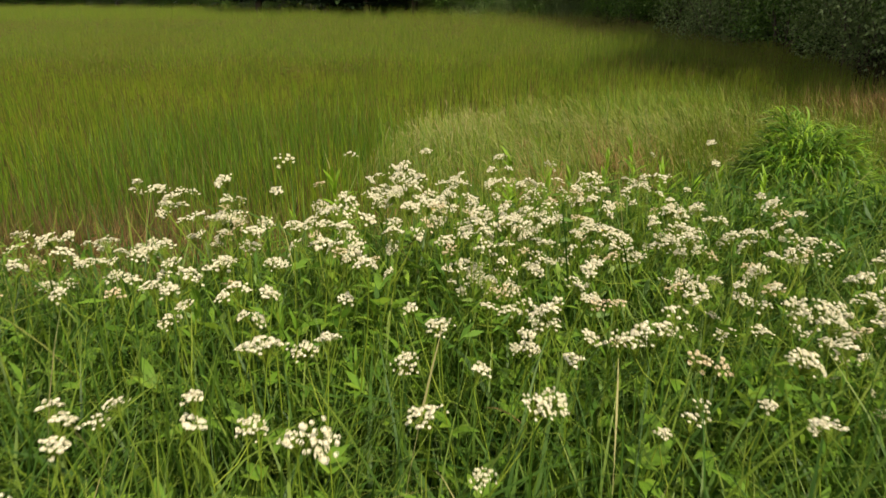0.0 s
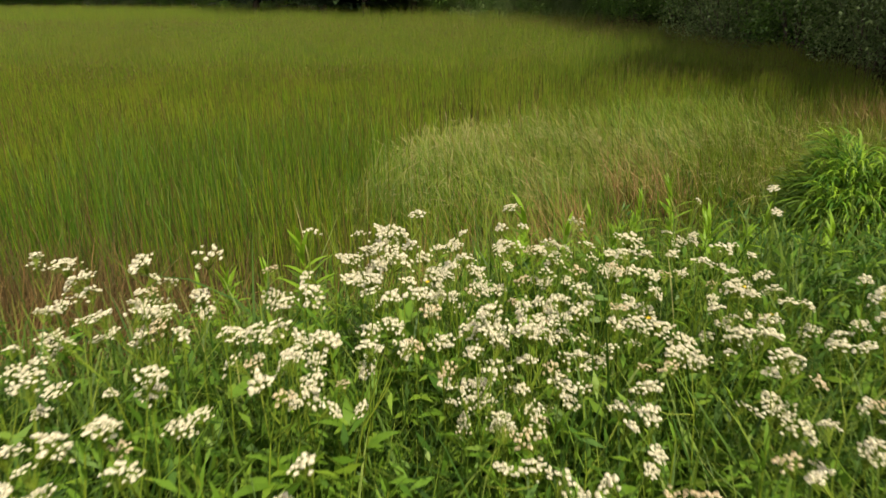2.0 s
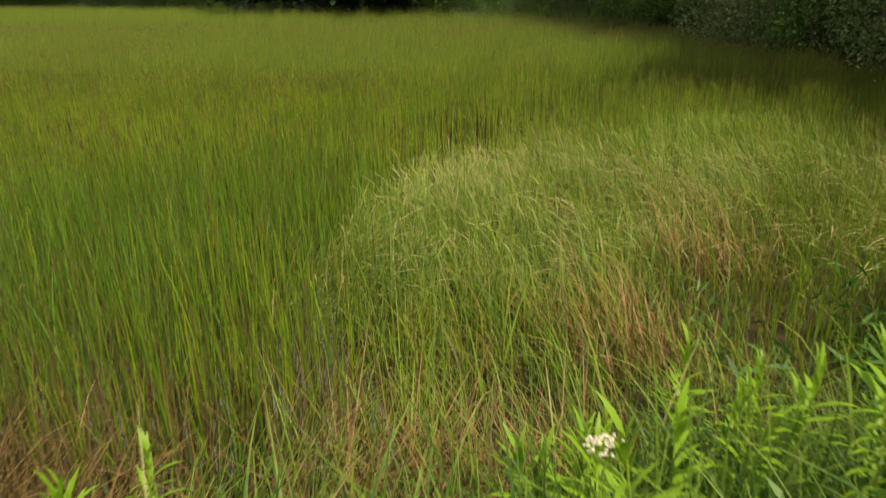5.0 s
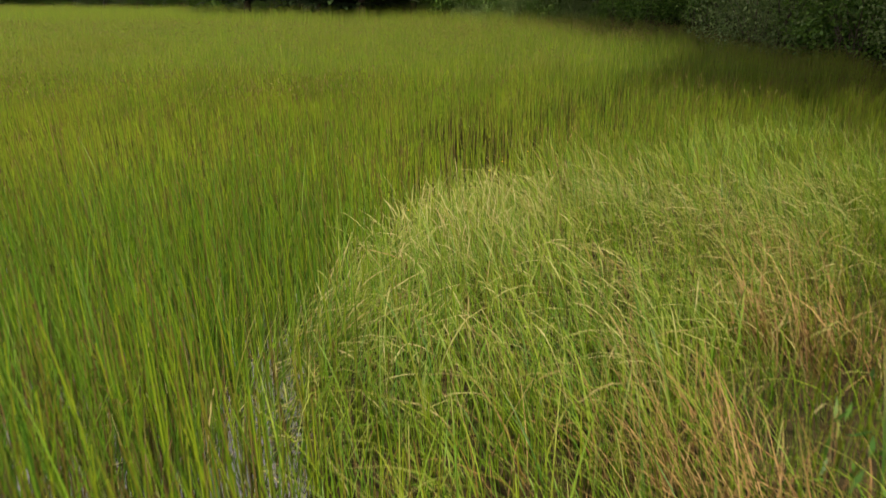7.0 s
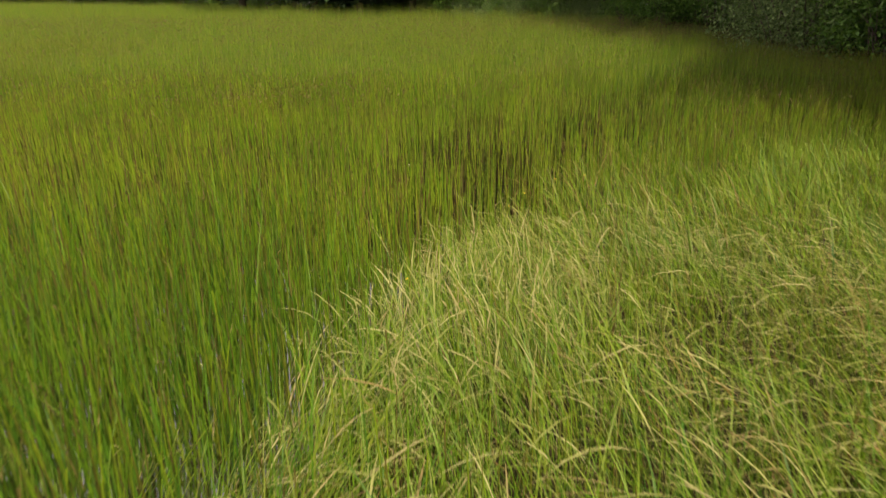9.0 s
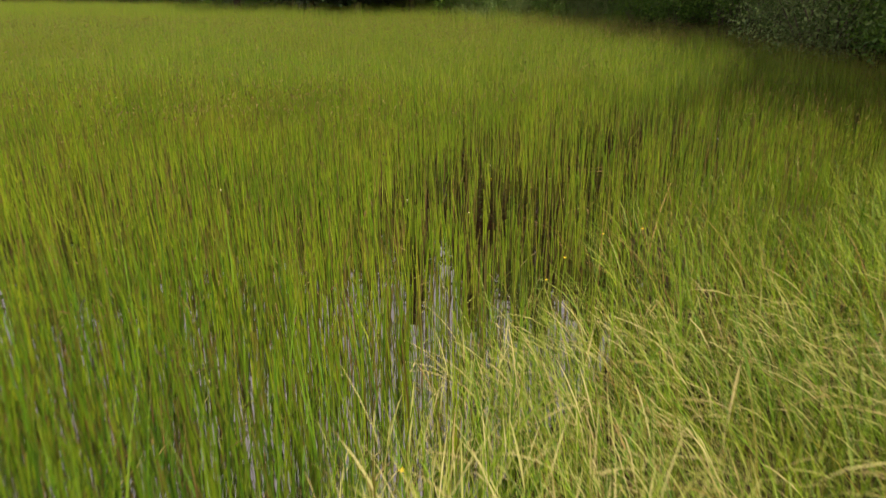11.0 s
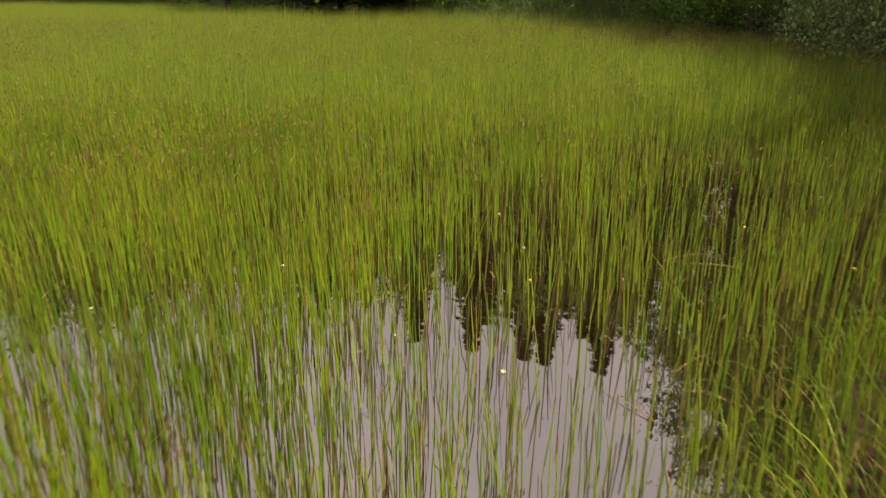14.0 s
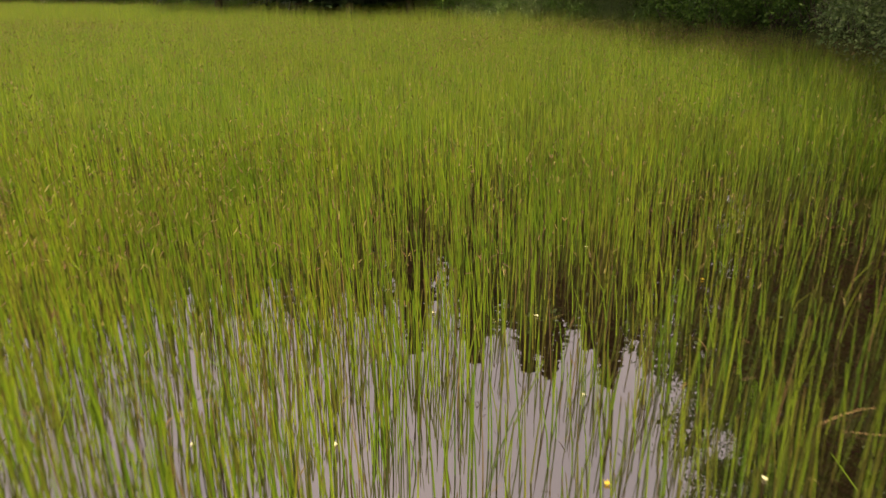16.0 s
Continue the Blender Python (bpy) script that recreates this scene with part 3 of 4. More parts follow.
old = []
for cx, cy, rx, ry, n in ((-1.8, 3.1, 0.8, 0.45, 2600), (-1.1, 2.95, 0.4, 0.35, 1300), (-0.4, 3.4, 0.5, 0.25, 400)):
    x, y = rng.normal(cx, rx * 0.6, n), rng.normal(cy, ry * 0.6, n)
    old.append(ribbons(np.stack([x, y, np.maximum(height(x, y), -0.02)], -1), rng.normal(0.36, 0.10, n).clip(0.15, 0.6), rng.uniform(0.003, 0.007, n), rng.uniform(0, 6.28, n), np.abs(rng.normal(6, 8, n)), np.abs(rng.normal(25, 28, n)), 3, 0.3))
old_sedge = part("dead_sedge", join(*old), M_OLD)
tagged(old_sedge, "dead brown sedge standing at the foot of the bank", "grass", kind="stuff")

# ---- meadow on the bank ----


def bank(x, y):
    return y < bank_edge(x) + 0.1 + 0.1 * wave(x * 2, y)


def bank_near(x, y):
    return bank(x, y) & seen(x, y, 0.6) & (y > 0.2)


blades = join(grass_field(60000, -7, 8, -5, 3.6, bank, (0.36, 0.11), (0.003, 0.008), (0, 2.0), (7, 7), (42, 32), 4),
              grass_field(42000, -2.6, 3.2, 0.2, 3.6, bank_near, (0.36, 0.10), (0.004, 0.010), (0, 2.0), (8, 8), (55, 34), 5))
sedge = join(grass_field(12000, -7, 8, -5, 3.6, bank, (0.50, 0.12), (0.006, 0.012), (0, 2.0), (14, 10), (95, 30), 5),
             grass_field(9000, -2.6, 3.2, 0.2, 3.6, bank_near, (0.46, 0.11), (0.007, 0.014), (0, 2.0), (14, 10), (100, 30), 6))
bank_ears = grass_field(1800, -7, 8, -5, 3.6, bank, (0.55, 0.10), (0.002, 0.0045), (0, 2.0), (6, 6), (70, 30), 8, head=True)
meadow = part("meadow_grass", join(blades, sedge), M_MEADOW)
part_ears = part("grass_ears", bank_ears, M_SEED)
tagged(part_ears, "pale nodding grass seed heads on the bank", "grass", kind="stuff")
tagged(meadow, "lush green meadow grass covering the bank", "grass", kind="stuff")
x, y = scatter(40000, -7, 8, -5, 3.6)
k = bank(x, y) & grown(x, y)
x, y = x[k], y[k]
herb = leaves(np.stack([x, y, height(x, y) + rng.uniform(0.02, 0.24, len(x))], -1), rng.uniform(0.03, 0.075, len(x)), 0.6, 0.4)
x, y = scatter(30000, -2.6, 3.2, 0.2, 3.4)
k = bank_near(x, y) & (clumps(x * 0.7 + 1, y * 0.7) > -0.15) & (y < 2.5) & ((y > 1.35) | (x > 0.4))
x, y = x[k], y[k]
herb = join(herb, leaves(np.stack([x, y, height(x, y) + rng.uniform(0.12, 0.40, len(x)) + 0.06 * clumps(x, y)], -1), rng.uniform(0.03, 0.07, len(x)), 0.5, 0.24))
x, y = scatter(30000, 0.9, 6.4, 2.2, 4.2)
k = grown(x, y) & (rng.random(len(x)) < np.clip((x - 0.85 - 0.15 * (y - 3)) * 2.2, 0, 1)) & (clumps(x * 0.5, y * 0.5) > -0.2)
x, y = x[k], y[k]
weeds = part("herb_leaves", leaves(np.stack([x, y, height(x, y) + rng.uniform(0.03, 0.36, len(x))], -1), rng.uniform(0.05, 0.11, len(x)), 0.35, 0.16), M_WEED)
tagged(weeds, "low dark green weeds at the marsh edge", "herbs", kind="stuff")
herbs = part("herb_leaves", herb, M_FORB)
tagged(herbs, "small green herb leaves among the meadow grass", "herbs", kind="stuff")

# ---- white flowers ----


def floret_heads(seed, count, spread, size, faded):
    """An umbel: rays that fan out from one point, each with a rounded tuft of small petals."""
    r = np.random.default_rng(seed)
    rays, tufts = [], []
    for i in range(count):
        rad = spread * math.sqrt((i + 0.5) / count) * r.uniform(0.65, 1.2)
        a = i * 2.4 + r.uniform(-0.3, 0.3)
        top = np.array([rad * math.cos(a), rad * math.sin(a), 0.035 + 0.011 * (1 - (rad / spread) ** 2) + r.uniform(-0.006, 0.006)])
        rays.append(limb([[0, 0, 0], top * [0.45, 0.45, 0.6], top], [0.0009, 0.0007, 0.0006], 3))
        n = int(r.integers(14, 24))
        tuft = size * r.uniform(0.6, 1.2)
        d = r.normal(size=(n, 3))
        d[:, 2] = np.abs(d[:, 2]) * 0.8 + 0.05
        d /= np.linalg.norm(d, axis=1, keepdims=True)
        c = top + d * tuft * [0.46, 0.46, 0.28] * r.uniform(0.5, 1.05, (n, 1))
        t1 = np.cross(d, r.normal(size=(n, 3)))
        t1 /= np.linalg.norm(t1, axis=1, keepdims=True)
        t2 = np.cross(d, t1)
        s = (tuft * r.uniform(0.16, 0.30, n))[:, None]
        co = np.stack([c - t1 * s, c - t2 * s + d * s * 0.3, c + t1 * s, c + t2 * s + d * s * 0.3], 1).reshape(-1, 3)
        tufts.append((co, np.arange(n * 4).reshape(-1, 4), np.zeros(n * 4)))
    head, ray = join(*tufts), join(*rays)
    hm, rm = quick_mesh("flower_head", *head), quick_mesh("ray", *ray)
    hm.materials.append(M_PETAL_OLD if faded else M_PETAL)
    rm.materials.append(M_STEM)
    return hm, rm


HEADS = [floret_heads(s, c, sp, sz, f) for s, c, sp, sz, f in ((1, 21, 0.025, 0.0108, 0), (2, 28, 0.031, 0.0102, 0), (3, 15, 0.022, 0.0115, 0), (4, 34, 0.036, 0.0098, 0), (5, 16, 0.026, 0.0100, 1), (6, 11, 0.027, 0.0090, 0))]


LEAF = quick_mesh("leaf", *ribbons(np.zeros((3, 3)), np.array([1.0, 0.6, 0.6]), np.array([0.34, 0.24, 0.24]), np.array([0.0, 0.7, -0.7]), np.full(3, 60.0), np.full(3, 105.0), 4, 0.4, 0.2))
LEAF.materials.append(M_FORB)


def flower_plant(x, y, top, heads, seed):
    """A white umbel flower: an upright stem that forks into stalks, each with its flower head."""
    r = random.Random(seed)
    z0 = float(height(np.array(x), np.array(y)))
    root = new("white_flower")
    root.location = (x, y, z0)
    tall = top - z0
    lean = (r.gauss(0.02, 0.05), r.gauss(0, 0.05))
    fork = np.array([lean[0] * 0.7, lean[1] * 0.7, tall * r.uniform(0.6, 0.75)])
    stem = [limb([[0, 0, -0.02], fork * [0.4, 0.4, 0.5], fork], [0.0022, 0.0018, 0.0014], 5)]
    ends = []
    for i in range(heads):
        a, out = r.uniform(0, 6.28), (0.02 if i == 0 else r.uniform(0.03, 0.085))
        end = np.array([lean[0] + out * math.cos(a), lean[1] + out * math.sin(a), tall - 0.04 - (0 if i == 0 else r.uniform(0, 0.09))])
        stem.append(limb([fork, fork * 0.4 + end * 0.6 + [0, 0, -0.01], end], [0.0014, 0.0012, 0.001], 4))
        ends.append(end)
    part("stem", join(*stem), M_STEM, root)
    for end in ends:
        hm, rm = HEADS[r.choice((0, 0, 1, 1, 2, 3, 3, 4, 5, 5))]
        head = part("flower_head", hm, M_PETAL, root)
        head.matrix_local = pose(*end, r.gauss(6, 20), r.gauss(6, 20), r.uniform(0, 360)) @ Matrix.Scale(r.uniform(0.56, 0.98), 4)
        part("ray", rm, M_STEM, head)
    for i in range(4):
        f = r.uniform(0.2, 0.75)
        lf = part("leaf", LEAF, M_FORB, root)
        lf.matrix_local = pose(fork[0] * f, fork[1] * f, tall * f * 0.8, 0, r.uniform(-25, 25), r.uniform(0, 360)) @ Matrix.Scale(r.uniform(0.05, 0.09), 4)
    return tagged(root, "white umbel flower on a thin green stem", "flower", "white flowers on the bank")


FLOWERS_WEST = ((-1.08, 1.76, 2), (-0.8, 1.39, 2), (-0.91, 1.76, 2), (-0.62, 1.27, 3), (-0.66, 1.53, 2), (-0.55, 1.36, 2), (-0.59, 1.78, 2), (-0.48, 1.7, 2), (-0.34, 1.32, 2), (-0.27, 1.07, 1), (-0.26, 1.17, 1), (-0.27, 1.36, 2),
                (-0.73, 1.16, 1), (-0.61, 0.96, 1), (-0.46, 0.99, 1), (-0.44, 0.89, 1), (-0.45, 0.77, 1), (-0.33, 0.74, 1), (-0.34, 0.94, 1), (-0.37, 1.08, 1), (-0.18, 1.08, 2), (-0.23, 0.82, 2),
                (-0.1, 0.7, 1))
FLOWERS_MIDDLE = ((-0.1, 0.86, 2), (0.03, 0.81, 2), (0.09, 0.91, 1), (-0.21, 1.84, 2), (-0.15, 1.52, 2), (-0.11, 1.24, 1), (-0.1, 2, 2), (-0.07, 2.27, 2), (0.01, 2.14, 2), (-0.06, 1.74, 2), (0.01, 1.88, 2), (0.1, 1.97, 2),
                  (0.17, 2.02, 2), (-0.03, 1.56, 2), (0.16, 1.45, 2), (0.23, 1.49, 2), (0.15, 1.73, 2), (0.23, 1.76, 2), (0.39, 2, 2), (0.48, 2.1, 2), (0.51, 1.95, 2), (0.37, 1.76, 2), (0.27, 1.64, 2), (0.31, 1.5, 3),
                  (0.25, 1.26, 2), (0.34, 1.28, 2), (0.42, 1.27, 2))
FLOWERS_EAST = ((0.16, 1.16, 1), (0.24, 1.21, 2), (0.33, 1.19, 2), (0.19, 1.01, 2), (0.37, 1.03, 1), (0.49, 1.18, 1), (0.6, 1.79, 3), (0.73, 2.01, 2), (0.6, 1.53, 2), (0.8, 2.02, 2), (0.86, 1.93, 2), (0.71, 1.46, 2),
                (0.71, 1.33, 2), (0.81, 1.47, 2), (0.68, 1.23, 1), (1.05, 1.81, 3), (0.99, 1.51, 2), (0.98, 1.41, 2), (1.15, 1.59, 2), (0.85, 1.23, 2), (0.95, 1.31, 3), (0.9, 1.14, 1), (0.7, 1.12, 1), (0.6, 1.09, 2),
                (0.67, 1.02, 1), (0.6, 0.91, 3), (0.49, 0.87, 1))
FLOWERS_NORTH = ((0.26, 2.15, 2), (0.48, 2.2, 2), (0.62, 2.12, 2), (0.1, 2.1, 1), (0.75, 2.2, 1), (0.38, 2.02, 2), (0.9, 2.1, 1), (-0.55, 1.95, 2), (-0.85, 1.95, 2))
rr = random.Random(3)
for cx, cy, n in FLOWERS_WEST + FLOWERS_MIDDLE + FLOWERS_EAST + FLOWERS_NORTH:
    for _ in range(n + (1 if cy > 1.5 else 0)):
        px, py = rr.gauss(cx, 0.06), rr.gauss(cy, 0.07)
        top = 0.80 + 0.12 * math.exp(-((px + 0.25) / 0.3) ** 2) - 0.02 * max(0.0, px - 0.6) + (0.03 if px < -0.6 else 0.0) - (0.05 if py < 1.0 else 0.0)
        flower_plant(px, py, rr.gauss(top, 0.05), rr.choice((2, 2, 3, 3, 4, 5) if cy > 1.3 else (1, 1, 2, 2, 3) if cy > 1.1 else (1, 1, 2)), rr.random())
for px, py, top in ((0.98, 2.57, 0.89), (0.88, 2.61, 0.84), (0.77, 2.28, 0.82), (0.89, 2.4, 0.77), (1.02, 2.5, 0.80), (0.24, 2.36, 0.86), (0.16, 2.2, 0.84), (-0.30, 1.61, 1.05), (-0.22, 1.73, 1.02), (-0.36, 1.69, 0.97), (0.03, 1.96, 0.97)):
    flower_plant(px, py, top, 1, rr.random())

# ---- leafy shoots, bush ----


def leafy_shoot(tall, count, seed, material, leaf_len, label, name="leafy_plant"):
    """An upright herb with long pointed leaves in rings up the stem."""
    r = np.random.default_rng(seed)
    root = new(name)
    part("stem", limb([[0, 0, -0.02], [0.01, 0, tall * 0.5], [0.02, 0.01, tall]], [0.004, 0.003, 0.0015], 6), M_STEM, root)
    z = tall * (0.15 + 0.85 * (np.arange(count) + 0.5) / count)
    a = np.arange(count) * 2.1 + r.uniform(-0.4, 0.4, count)
    base = np.stack([0.02 * z / tall, 0.01 * z / tall, z], -1)
    ln = leaf_len * r.uniform(0.7, 1.15, count) * (1.15 - 0.6 * z / tall)
    top = z / tall > 0.85
    for i in range(count):
        one = slice(i, i + 1)
        part("leaf", ribbons(base[one], ln[one], ln[one] * 0.18, a[one], np.where(top[one], 22.0, 48.0) + r.normal(0, 8, 1), np.where(top[one], 45.0, 95.0) + r.normal(0, 12, 1), 4, 0.4, 0.15), material, root)
    return tagged(root, label, "plant", "leafy plants on the bank")


SHOOTS = [leafy_shoot(t, c, s, M_SHOOT, ln, "bright green leafy herb with long pointed leaves") for t, c, s, ln in ((0.46, 38, 1, 0.14), (0.52, 44, 2, 0.13), (0.40, 34, 3, 0.15))]
SPOTS = [(-0.67, 2.7, 4, 0.14), (0.35, 2.84, 4, 0.10), (0.70, 2.9, 6, 0.18), (0.95, 2.75, 4, 0.18), (0.5, 2.6, 3, 0.15), (1.5, 3.2, 3, 0.25), (-0.24, 2.28, 1, 0.05), (1.8, 2.9, 3, 0.3)]
WEEDS = [leafy_shoot(t, c, s, M_WEED, ln, "dark green weed with broad pointed leaves", "weed") for t, c, s, ln in ((0.34, 26, 4, 0.13), (0.42, 30, 5, 0.12))]
first = set()
for sx, sy, n, sp in SPOTS:
    for _ in range(n):
        i = rr.randrange(3)
        px, py = rr.gauss(sx, sp * 0.6), rr.gauss(sy, sp * 0.6)
        m = pose(px, py, float(height(np.array(px), np.array(py))), rr.gauss(0, 6), rr.gauss(0, 6), rr.uniform(0, 360))
        if i in first:
            copy_thing(SHOOTS[i], m)
        else:
            first.add(i)
            SHOOTS[i].matrix_basis = m
for sx, sy, n, sp in ((1.35, 2.35, 7, 0.25), (1.75, 2.75, 8, 0.3), (1.3, 2.85, 5, 0.2), (1.2, 1.9, 3, 0.2), (2.1, 3.1, 4, 0.2)):
    for k in range(n):
        i = k % 2
        px, py = rr.gauss(sx, sp * 0.6), rr.gauss(sy, sp * 0.6)
        m = pose(px, py, float(height(np.array(px), np.array(py))), rr.gauss(0, 8), rr.gauss(0, 8), rr.uniform(0, 360))
        if sx == 1.35 and k < 2:
            WEEDS[i].matrix_basis = m
        else:
            copy_thing(WEEDS[i], m)


HERBS = [leafy_shoot(t, c, s, M_FORB, ln, "soft green herb with many narrow leaves", "herb") for t, c, s, ln in ((0.40, 22, 6, 0.10), (0.34, 20, 7, 0.11))]
for k in range(54):
    px, py = rr.uniform(-1.1, 1.3), rr.uniform(1.25, 2.4)
    m = pose(px, py, float(height(np.array(px), np.array(py))), rr.gauss(0, 8), rr.gauss(0, 8), rr.uniform(0, 360))
    if k < 2:
        HERBS[k].matrix_basis = m
    else:
        copy_thing(HERBS[k % 2], m)


def willow_bush(x, y, wide, tall):
    root = new("willow_bush")
    root.location = (x, y, float(height(np.array(x), np.array(y))))
    n = 60
    a = rng.uniform(0, 6.28, n)
    tubes_geo = tubes(np.zeros((n, 3)) + [0, 0, -0.02], rng.uniform(0.7, 1.05, n) * tall, np.full(n, 0.004), a, rng.uniform(0, 25, n), rng.uniform(15, 75, n), 5, 4)
    part("branch", tubes_geo, M_STEM, root, "thin arching green branches")
    m = 5600
    d = rng.normal(size=(m, 3))
    d[:, 2] = np.abs(d[:, 2])
    d /= np.linalg.norm(d, axis=1, keepdims=True)
    rad = rng.uniform(0.5, 1.0, m) ** 0.5
    c = d * rad[:, None] * [wide * 0.42, wide * 0.42, tall * 0.9] * (1 + 0.14 * np.sin(5 * d[:, 0] + 3 * d[:, 2]) * np.sin(6 * d[:, 1] + 1))[:, None]
    ln = rng.uniform(0.09, 0.19, m)
    az = np.arctan2(d[:, 1], d[:, 0]) + rng.normal(0, 0.5, m)
    part("foliage", ribbons(c, ln, ln * 0.075, az, rng.normal(45, 18, m), rng.normal(140, 18, m), 6, 0.4, 0.3), M_BUSH, root, "dense narrow drooping green leaves")
    return tagged(root, "small rounded bush with narrow bright green leaves", "bush")


willow_bush(2.12, 3.8, 0.82, 0.76)

def yellow_flower(x, y, tall):
    root = new("yellow_flower")
    root.location = (x, y, max(0.0, float(height(np.array(x), np.array(y)))))
    part("stem", limb([[0, 0, -0.02], [0.006, 0, tall * 0.5], [0.012, 0.004, tall]], [0.0016, 0.0013, 0.001], 5), M_STEM, root)
    for i in range(5):
        one = ribbons(np.array([[0.012, 0.004, tall]]), np.array([0.009]), np.array([0.009]), np.array([i * 1.257]), np.array([55.0]), np.array([75.0]), 2, 0.6, 0.05)
        part("petal", one, M_YELLOW, root)
    return tagged(root, "small yellow five-petalled flower among the grass", "flower", "yellow flowers")


YELLOW = ((0.68, 7.87, 0.22), (0.46, 7.61, 0.2), (0.35, 7.41, 0.18), (0.87, 7.89, 0.24), (-0.16, 6.06, 0.3), (0.05, 2.14, 0.42), (0.86, 2.13, 0.4), (0.56, 1.94, 0.42), (0.88, 2.02, 0.38))
for px, py, tall in YELLOW:
    yellow_flower(px, py, tall)

# ---- petals floating on the water ----
FLOATS = ((-0.2, 10.8), (0.23, 10.77), (0.31, 10.17), (-0.48, 9.9), (0.29, 9.73), (0.73, 9.75), (1.63, 10.54), (2.4, 11.18), (0.96, 12.4), (1.06, 11.16), (-0.3, 9.17), (0.1, 8.9), (-0.9, 9.9), (2.0, 10.3), (1.9, 9.9), (2.9, 11.6), (0.6, 11.6), (-1.6, 9.4), (-1.1, 10.6))
for i, (fx, fy) in enumerate(FLOATS):
    n = 4
    a = np.arange(n) * 1.6 + i
    geo = ribbons(np.zeros((n, 3)), np.full(n, 0.011), np.full(n, 0.009), a, np.full(n, 62.0), np.full(n, 92.0), 2, 0.5, 0.1)
    p = part("floating_blossom", geo, M_YELLOW if i % 5 == 4 else M_FLOAT)
    p.location = (fx, fy, 0.004)
    tagged(p, "pale fallen blossom floating on the pond", "blossom", "blossoms floating on the water")

# ---- fallen stems lying on the water ----
FALLEN = ((1.0, 10.0, 0.26, 20), (1.35, 9.9, 0.30, 165), (0.7, 8.9, 0.22, 35), (0.55, 8.6, 0.24, 120), (0.48, 8.2, 0.22, 75))
for fx, fy, ln, turn in FALLEN:
    p = part("fallen_stem", limb([[0, 0, 0.004], [ln * 0.4, 0.006, 0.012], [ln * 0.75, 0.012, 0.010], [ln, 0.008, 0.004]], [0.0016, 0.0015, 0.0013, 0.0008], 5), M_DRY)
    p.matrix_basis = pose(fx, fy, 0.0, 0, 0, turn)
    tagged(p, "bent dry reed stem fallen on the water", "reed stem", "fallen stems on the water")

# ---- trees and shrubs on the shore ----


def broad_tree(name, tall, crown_r, leaf_n, leaf_size, material, bark, seed, label, crown_from=0.25):
    r = np.random.default_rng(seed)
    root = new(name)
    bend = r.normal(0, 0.03 * tall, (5, 2))
    zs = np.linspace(-0.2, tall * 0.92, 6)
    pts = np.concatenate([[[0, 0, -0.2]], np.column_stack([bend.cumsum(0) * 0.5, zs[1:]])])
    r0 = 0.012 * tall
    part("trunk", limb(pts, r0 * np.linspace(1, 0.15, 6), 8), bark, root, smooth=True)
    twigs, cents = [], []
    for i in range(26):
        f = crown_from + (1 - crown_from) * (i + 0.5) / 26
        start = np.array([np.interp(f * tall * 0.92, zs, pts[:, k]) for k in range(3)])
        a = i * 2.4 + r.uniform(-0.5, 0.5)
        reach = crown_r * (0.45 + 0.75 * math.sin(math.pi * min(1, 0.12 + f * 0.85))) * r.uniform(0.75, 1.1)
        end = start + [reach * math.cos(a), reach * math.sin(a), reach * r.uniform(0.1, 0.7)]
        mid = (start + end) / 2 + [0, 0, 0.08 * reach]
        twigs.append(limb([start, mid, end], [r0 * 0.35 * (1.1 - f), r0 * 0.2 * (1.1 - f), 0.008], 5))
        for _ in range(7):
            t = r.uniform(0.35, 1.1)
            cents.append((start * (1 - t) + end * t + r.normal(0, crown_r * 0.10, 3), crown_r * r.uniform(0.10, 0.20)))
    part("limb", join(*twigs), bark, root, "bare brown limbs inside the crown")
    per = leaf_n // len(cents)
    c = np.concatenate([p + r.normal(size=(per, 3)).clip(-1.5, 1.5) * s * [1, 1, 0.7] for p, s in cents])
    heart = np.concatenate([p + r.normal(size=(per // 6, 3)).clip(-1, 1) * s * 0.6 for p, s in cents])
    sizes = np.concatenate([r.uniform(0.6, 1.3, len(c)), r.uniform(1.8, 3.0, len(heart))]) * leaf_size
    c = np.concatenate([c, heart])
    c[:, 2] = np.maximum(c[:, 2], 0.1)
    part("crown", leaves(c, sizes, 0.5, 0.55), material, root, "leafy crown with gaps")
    return tagged(root, label, "tree", "trees along the shore")


